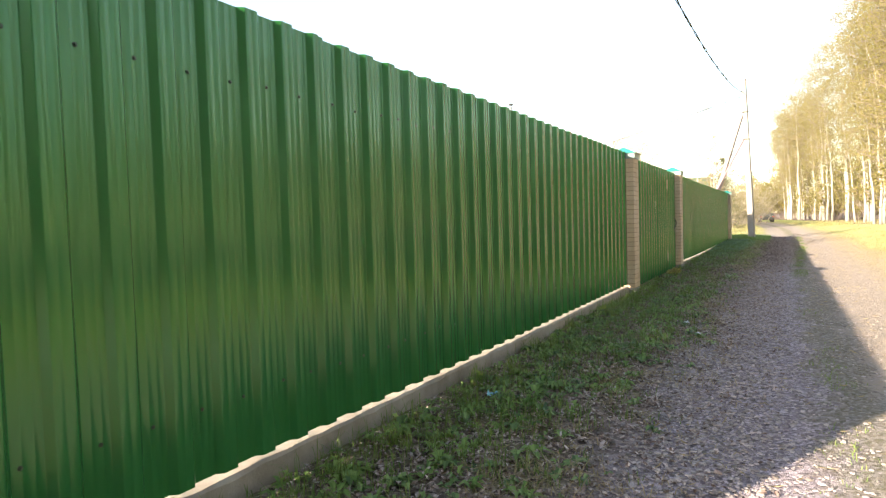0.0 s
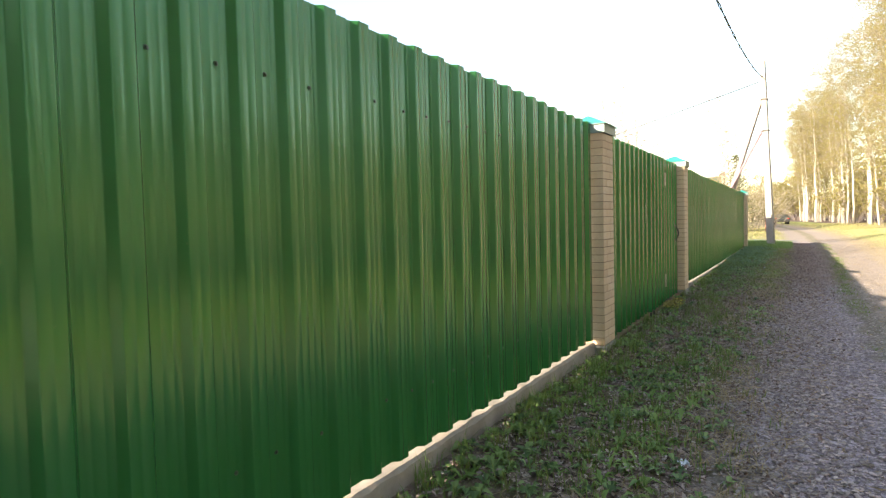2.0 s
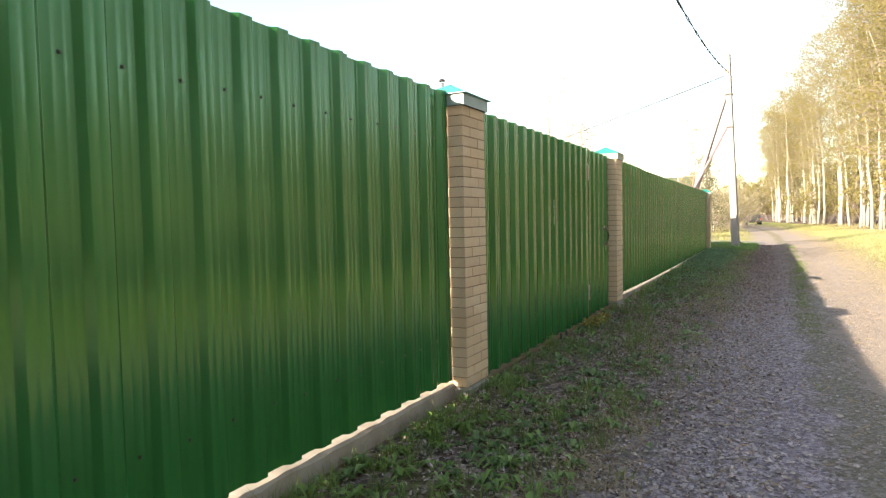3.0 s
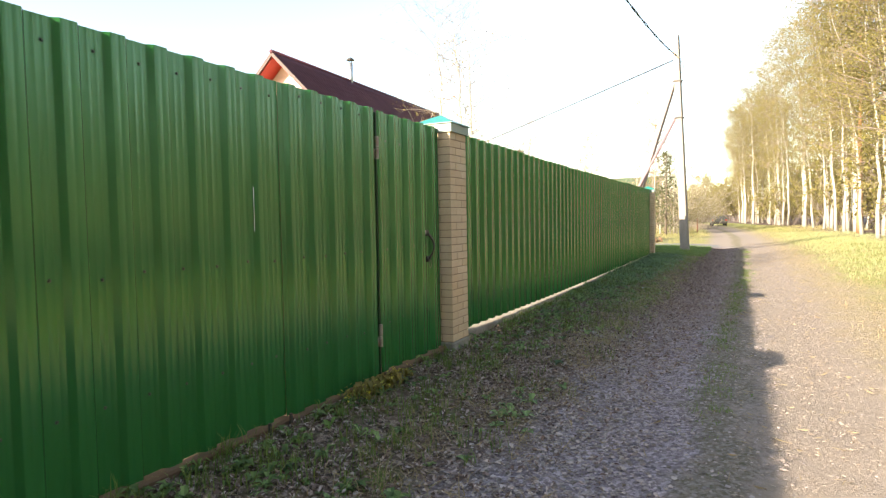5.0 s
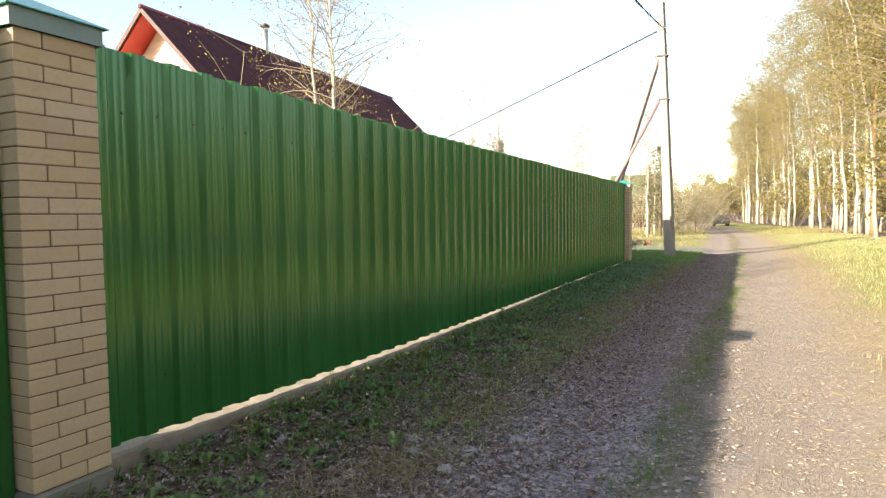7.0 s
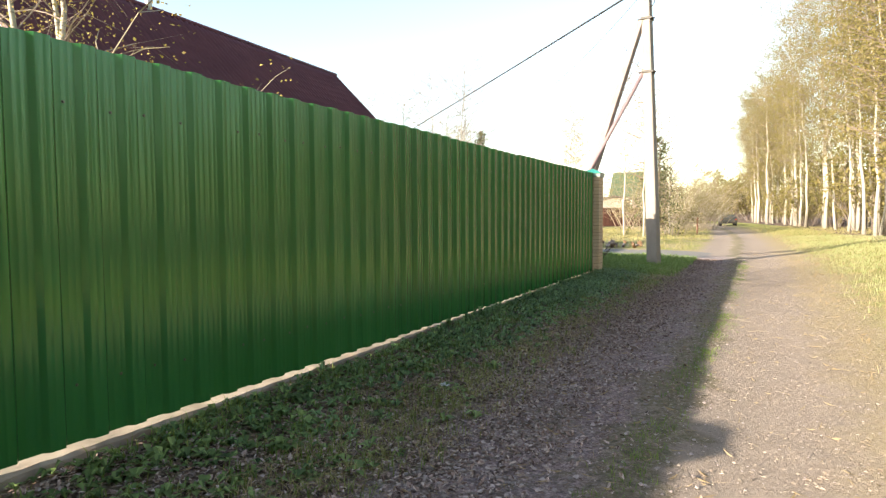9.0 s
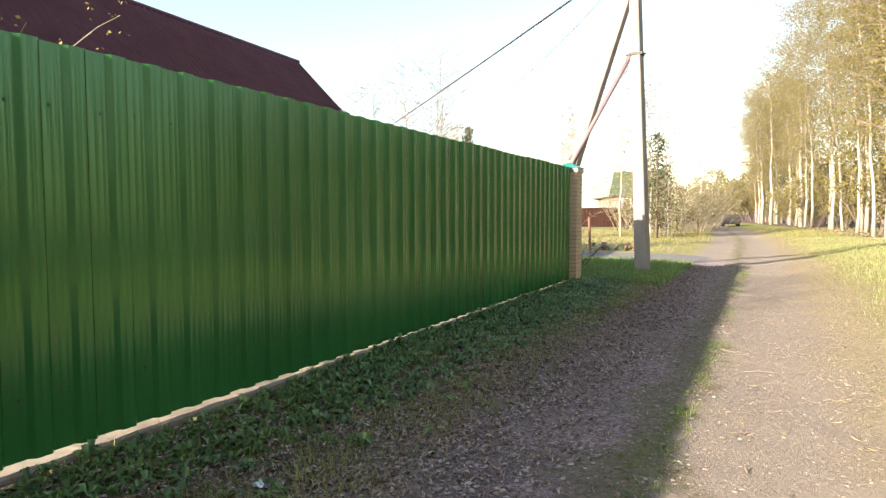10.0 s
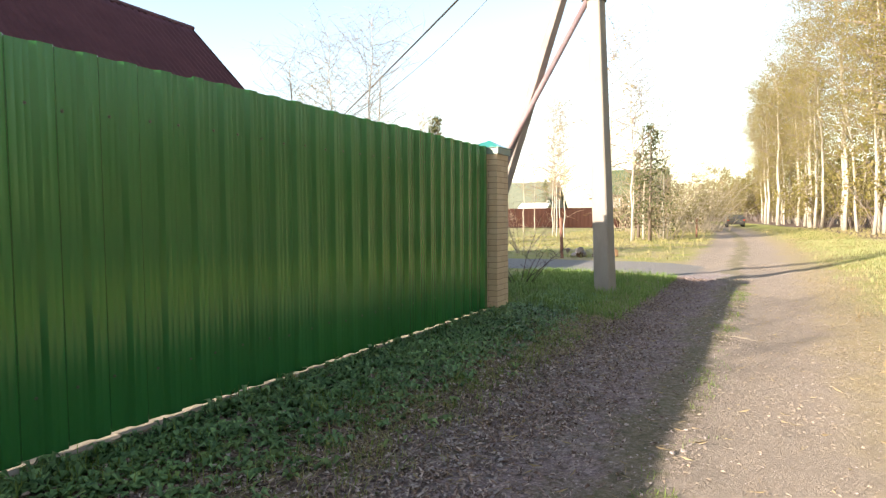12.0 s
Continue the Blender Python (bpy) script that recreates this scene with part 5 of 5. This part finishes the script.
ground_cover("dry_grass", "pale dry grass on the sunny verge", "grass", quads("dry_grass_sunny", M_DRY, blades(x, y, rr, 0.09, 0.007, 1.4, 3)))
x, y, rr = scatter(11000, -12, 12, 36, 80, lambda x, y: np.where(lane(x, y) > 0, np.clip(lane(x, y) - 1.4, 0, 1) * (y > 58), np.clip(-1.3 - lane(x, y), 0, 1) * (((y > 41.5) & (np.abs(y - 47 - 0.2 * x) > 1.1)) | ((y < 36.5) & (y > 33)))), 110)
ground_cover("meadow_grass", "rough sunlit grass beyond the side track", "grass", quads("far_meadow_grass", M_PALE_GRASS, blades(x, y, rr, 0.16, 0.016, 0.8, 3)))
x, y, rr = scatter(3600, -3.6, -0.6, 31.0, 36.8, lambda x, y: (lane(x, y) < -1.25) * 1.0, 111)
ground_cover("grass_patch", "lush green grass round the pole's foot", "grass", quads("grass_patch", M_FRESH, blades(x, y, rr, 0.15, 0.009, 0.6, 4)))
x, y, rr = scatter(120, -2.1, -1.9, 13.0, 13.9, lambda x, y: 1.0 + 0 * x, 112)
ground_cover("flowers", "small yellow flowers at the gate's foot", "flowers", quads("flowers", M_FLOWER, flat_leaves(x, y, rr, 0.022, 0.4, 0.06)))


def gravel(n, x0, x1, y0, y1, weight, seed, smin, smax):
    x, y, rr = scatter(n, x0, x1, y0, y1, weight, seed)
    n = len(x)
    base = np.array([(1, 0, 0), (0, 1, 0), (-1, 0, 0), (0, -1, 0), (0.55, 0.55, 0.75), (-0.55, 0.5, 0.8), (-0.5, -0.55, 0.7), (0.5, -0.5, 0.8), (0, 0, -0.6)])
    faces = np.array([(0, 1, 4, 4), (1, 2, 5, 4), (2, 3, 6, 5), (3, 0, 7, 6), (0, 4, 7, 7), (4, 5, 6, 7)])
    v = base[None] * rr.uniform(0.7, 1.25, (n, 9, 3))
    s = smin + (smax - smin) * rr.random(n) ** 3
    v = v * s[:, None, None] * np.array([1, 0.8, 0.55])
    a = rr.uniform(0, 2 * np.pi, n)
    c, sn = np.cos(a)[:, None], np.sin(a)[:, None]
    vx, vy = v[..., 0] * c - v[..., 1] * sn, v[..., 0] * sn + v[..., 1] * c
    v = np.stack([vx + x[:, None], vy + y[:, None], v[..., 2] + (ground_z(x, y) + 0.003 + s * 0.15)[:, None]], -1)
    F = [(0, 1, 4), (1, 2, 5, 4), (2, 3, 6, 5), (3, 0, 7, 6), (0, 4, 7), (4, 5, 6, 7)]
    me = bpy.data.meshes.new("gravel")
    me.from_pydata(v.reshape(-1, 3).tolist(), [], [tuple(i * 9 + j for j in f) for i in range(n) for f in F])
    me.materials.append(M_STONE)
    me.update()
    return me


ground_cover("gravel", "loose grey-brown gravel on the lane", "gravel",
             gravel(105000, -1.35, 0.75, 1.5, 33, lambda x, y: np.clip(np.exp(-((x + 0.42) / 0.45) ** 2) + 0.10, 0, 1) * np.where(y < 18, 1, np.where(y < 22, 0.6, 0.35)), 120, 0.007, 0.021))
ground_cover("gravel", "pale stones lying on the sunny wheel track", "gravel",
             gravel(15000, 0.5, 2.4, 8, 40, lambda x, y: 0.30 + 0.3 * patchy(x, y, 1.0), 121, 0.003, 0.010))


def scrap(name, label, x, y, size, mat, seed):
    rr = np.random.default_rng(seed)
    n = 5
    g = Geo()
    P = [(i / (n - 1) - .5, j / (n - 1) - .5) for i in range(n) for j in range(n)]
    verts = [(a * size * 1.5, b * size, 0.012 + abs(rr.normal(0, 0.012))) for a, b in P]
    verts += [(vx, vy, vz - 0.002) for vx, vy, vz in verts]
    faces = []
    for i in range(n - 1):
        for j in range(n - 1):
            a = i * n + j
            faces += [(a, a + n, a + n + 1, a + 1), (a + 25 + 1, a + 25 + n + 1, a + 25 + n, a + 25)]
    g.add(verts, faces)
    thing(name, label, "litter", pose(x, y, gz(x, y) + 0.006, 0, 0, seed * 33), "litter", data=g.mesh(name, mat))


scrap("plastic_scrap", "crumpled blue plastic scrap on the verge", -1.79, 3.63, 0.06, M_BLUE_SCRAP, 3)
scrap("wrapper", "crumpled pale wrapper on the verge", -1.15, 21.32, 0.05, M_PALE_SCRAP, 5)
scrap("wrapper", "crumpled pale wrapper on the gravel", -0.80, 6.79, 0.05, M_PALE_SCRAP, 8)
scrap("wrapper", "crumpled pale wrapper on the gravel", -1.01, 7.47, 0.05, M_PALE_SCRAP, 9)


def fallen_twig(x, y, length, rz, seed):
    r = random.Random(seed)
    pts = [(length * (i / 6 - 0.5), r.uniform(-.02, .02), 0.012 + r.uniform(0, 0.012)) for i in range(7)]
    g = Geo().tube(pts, [0.004, 0.004, 0.0035, 0.0035, 0.003, 0.0025, 0.002], 5)
    q = Vector(pts[3])
    g.tube([q, q + Vector((length * 0.10, length * 0.05, 0.008)), q + Vector((length * 0.2, length * 0.09, 0.006))], [0.0025, 0.002, 0.0015], 4)
    thing("twig", "pale dry fallen twig lying on the lane", "twig", pose(x, y, gz(x, y), 0, 0, rz), "fallen twigs", data=g.mesh("twig", M_PALE_TWIG, True))


for x, y, length, rz, seed in ((0.80, 25.7, 0.30, -35, 1), (0.80, 30.4, 0.38, -30, 2), (0.15, 19.3, 0.25, 15, 3), (1.0, 25.0, 0.22, 20, 4)):
    fallen_twig(x, y, length, rz, seed)


# half-buried flat stones at the edge of the track
def flat_stone(x, y, w, d, h, seed):
    rs = random.Random(seed)
    g = Geo()
    n = 11
    ring = [rs.uniform(0.82, 1.12) for _ in range(n)]
    rows = [(1.0, -0.02), (1.02, 0.45 * h), (0.86, 0.85 * h), (0.45, h)]
    v = []
    for k, z in rows:
        v += [(w / 2 * k * ring[i] * math.cos(2 * math.pi * i / n), d / 2 * k * ring[i] * math.sin(2 * math.pi * i / n), z + (rs.uniform(-0.12, 0.12) * h if z > 0 else 0)) for i in range(n)]
    f = [(j * n + i, j * n + (i + 1) % n, (j + 1) * n + (i + 1) % n, (j + 1) * n + i) for j in range(3) for i in range(n)]
    f.append(tuple(3 * n + i for i in range(n)))
    g.add(v, f)
    ob = thing("flat_stone", "pale flat stone half buried at the track's edge", "stone", pose(x, y, gz(x, y), 0, 0, rs.uniform(0, 360)))
    part("stone", g, M_FLATSTONE, ob)
    tagged(ob, group="flat stones by the track")


M_FLATSTONE = two_tone("pale_field_stone", (0.25, 0.22, 0.22), (0.40, 0.36, 0.36), 14, 0.9, 90, 0.5)
for i, (x, y, w) in enumerate(((-1.06, 16.6, 0.15), (-0.95, 16.42, 0.12), (-0.66, 16.6, 0.13), (-0.68, 16.3, 0.12), (-0.49, 16.92, 0.13), (-1.72, 16.2, 0.10), (-0.67, 18.25, 0.11), (-1.28, 17.25, 0.08))):
    flat_stone(x, y, w, w * 0.7, 0.025, 300 + i)

x, y, rr = scatter(52000, 0.45, 2.5, 5, 42, lambda x, y: 0.25 + 0.75 * patchy(x, y, 1.2, 6.0) ** 2, 140)
ground_cover("leaf_litter", "pale dry leaf scraps strewn on the sunny track", "leaves", quads("sunny_litter", M_PALE_LITTER, flat_leaves(x, y, rr, 0.023, 0.08, 0.003, 0.26)))
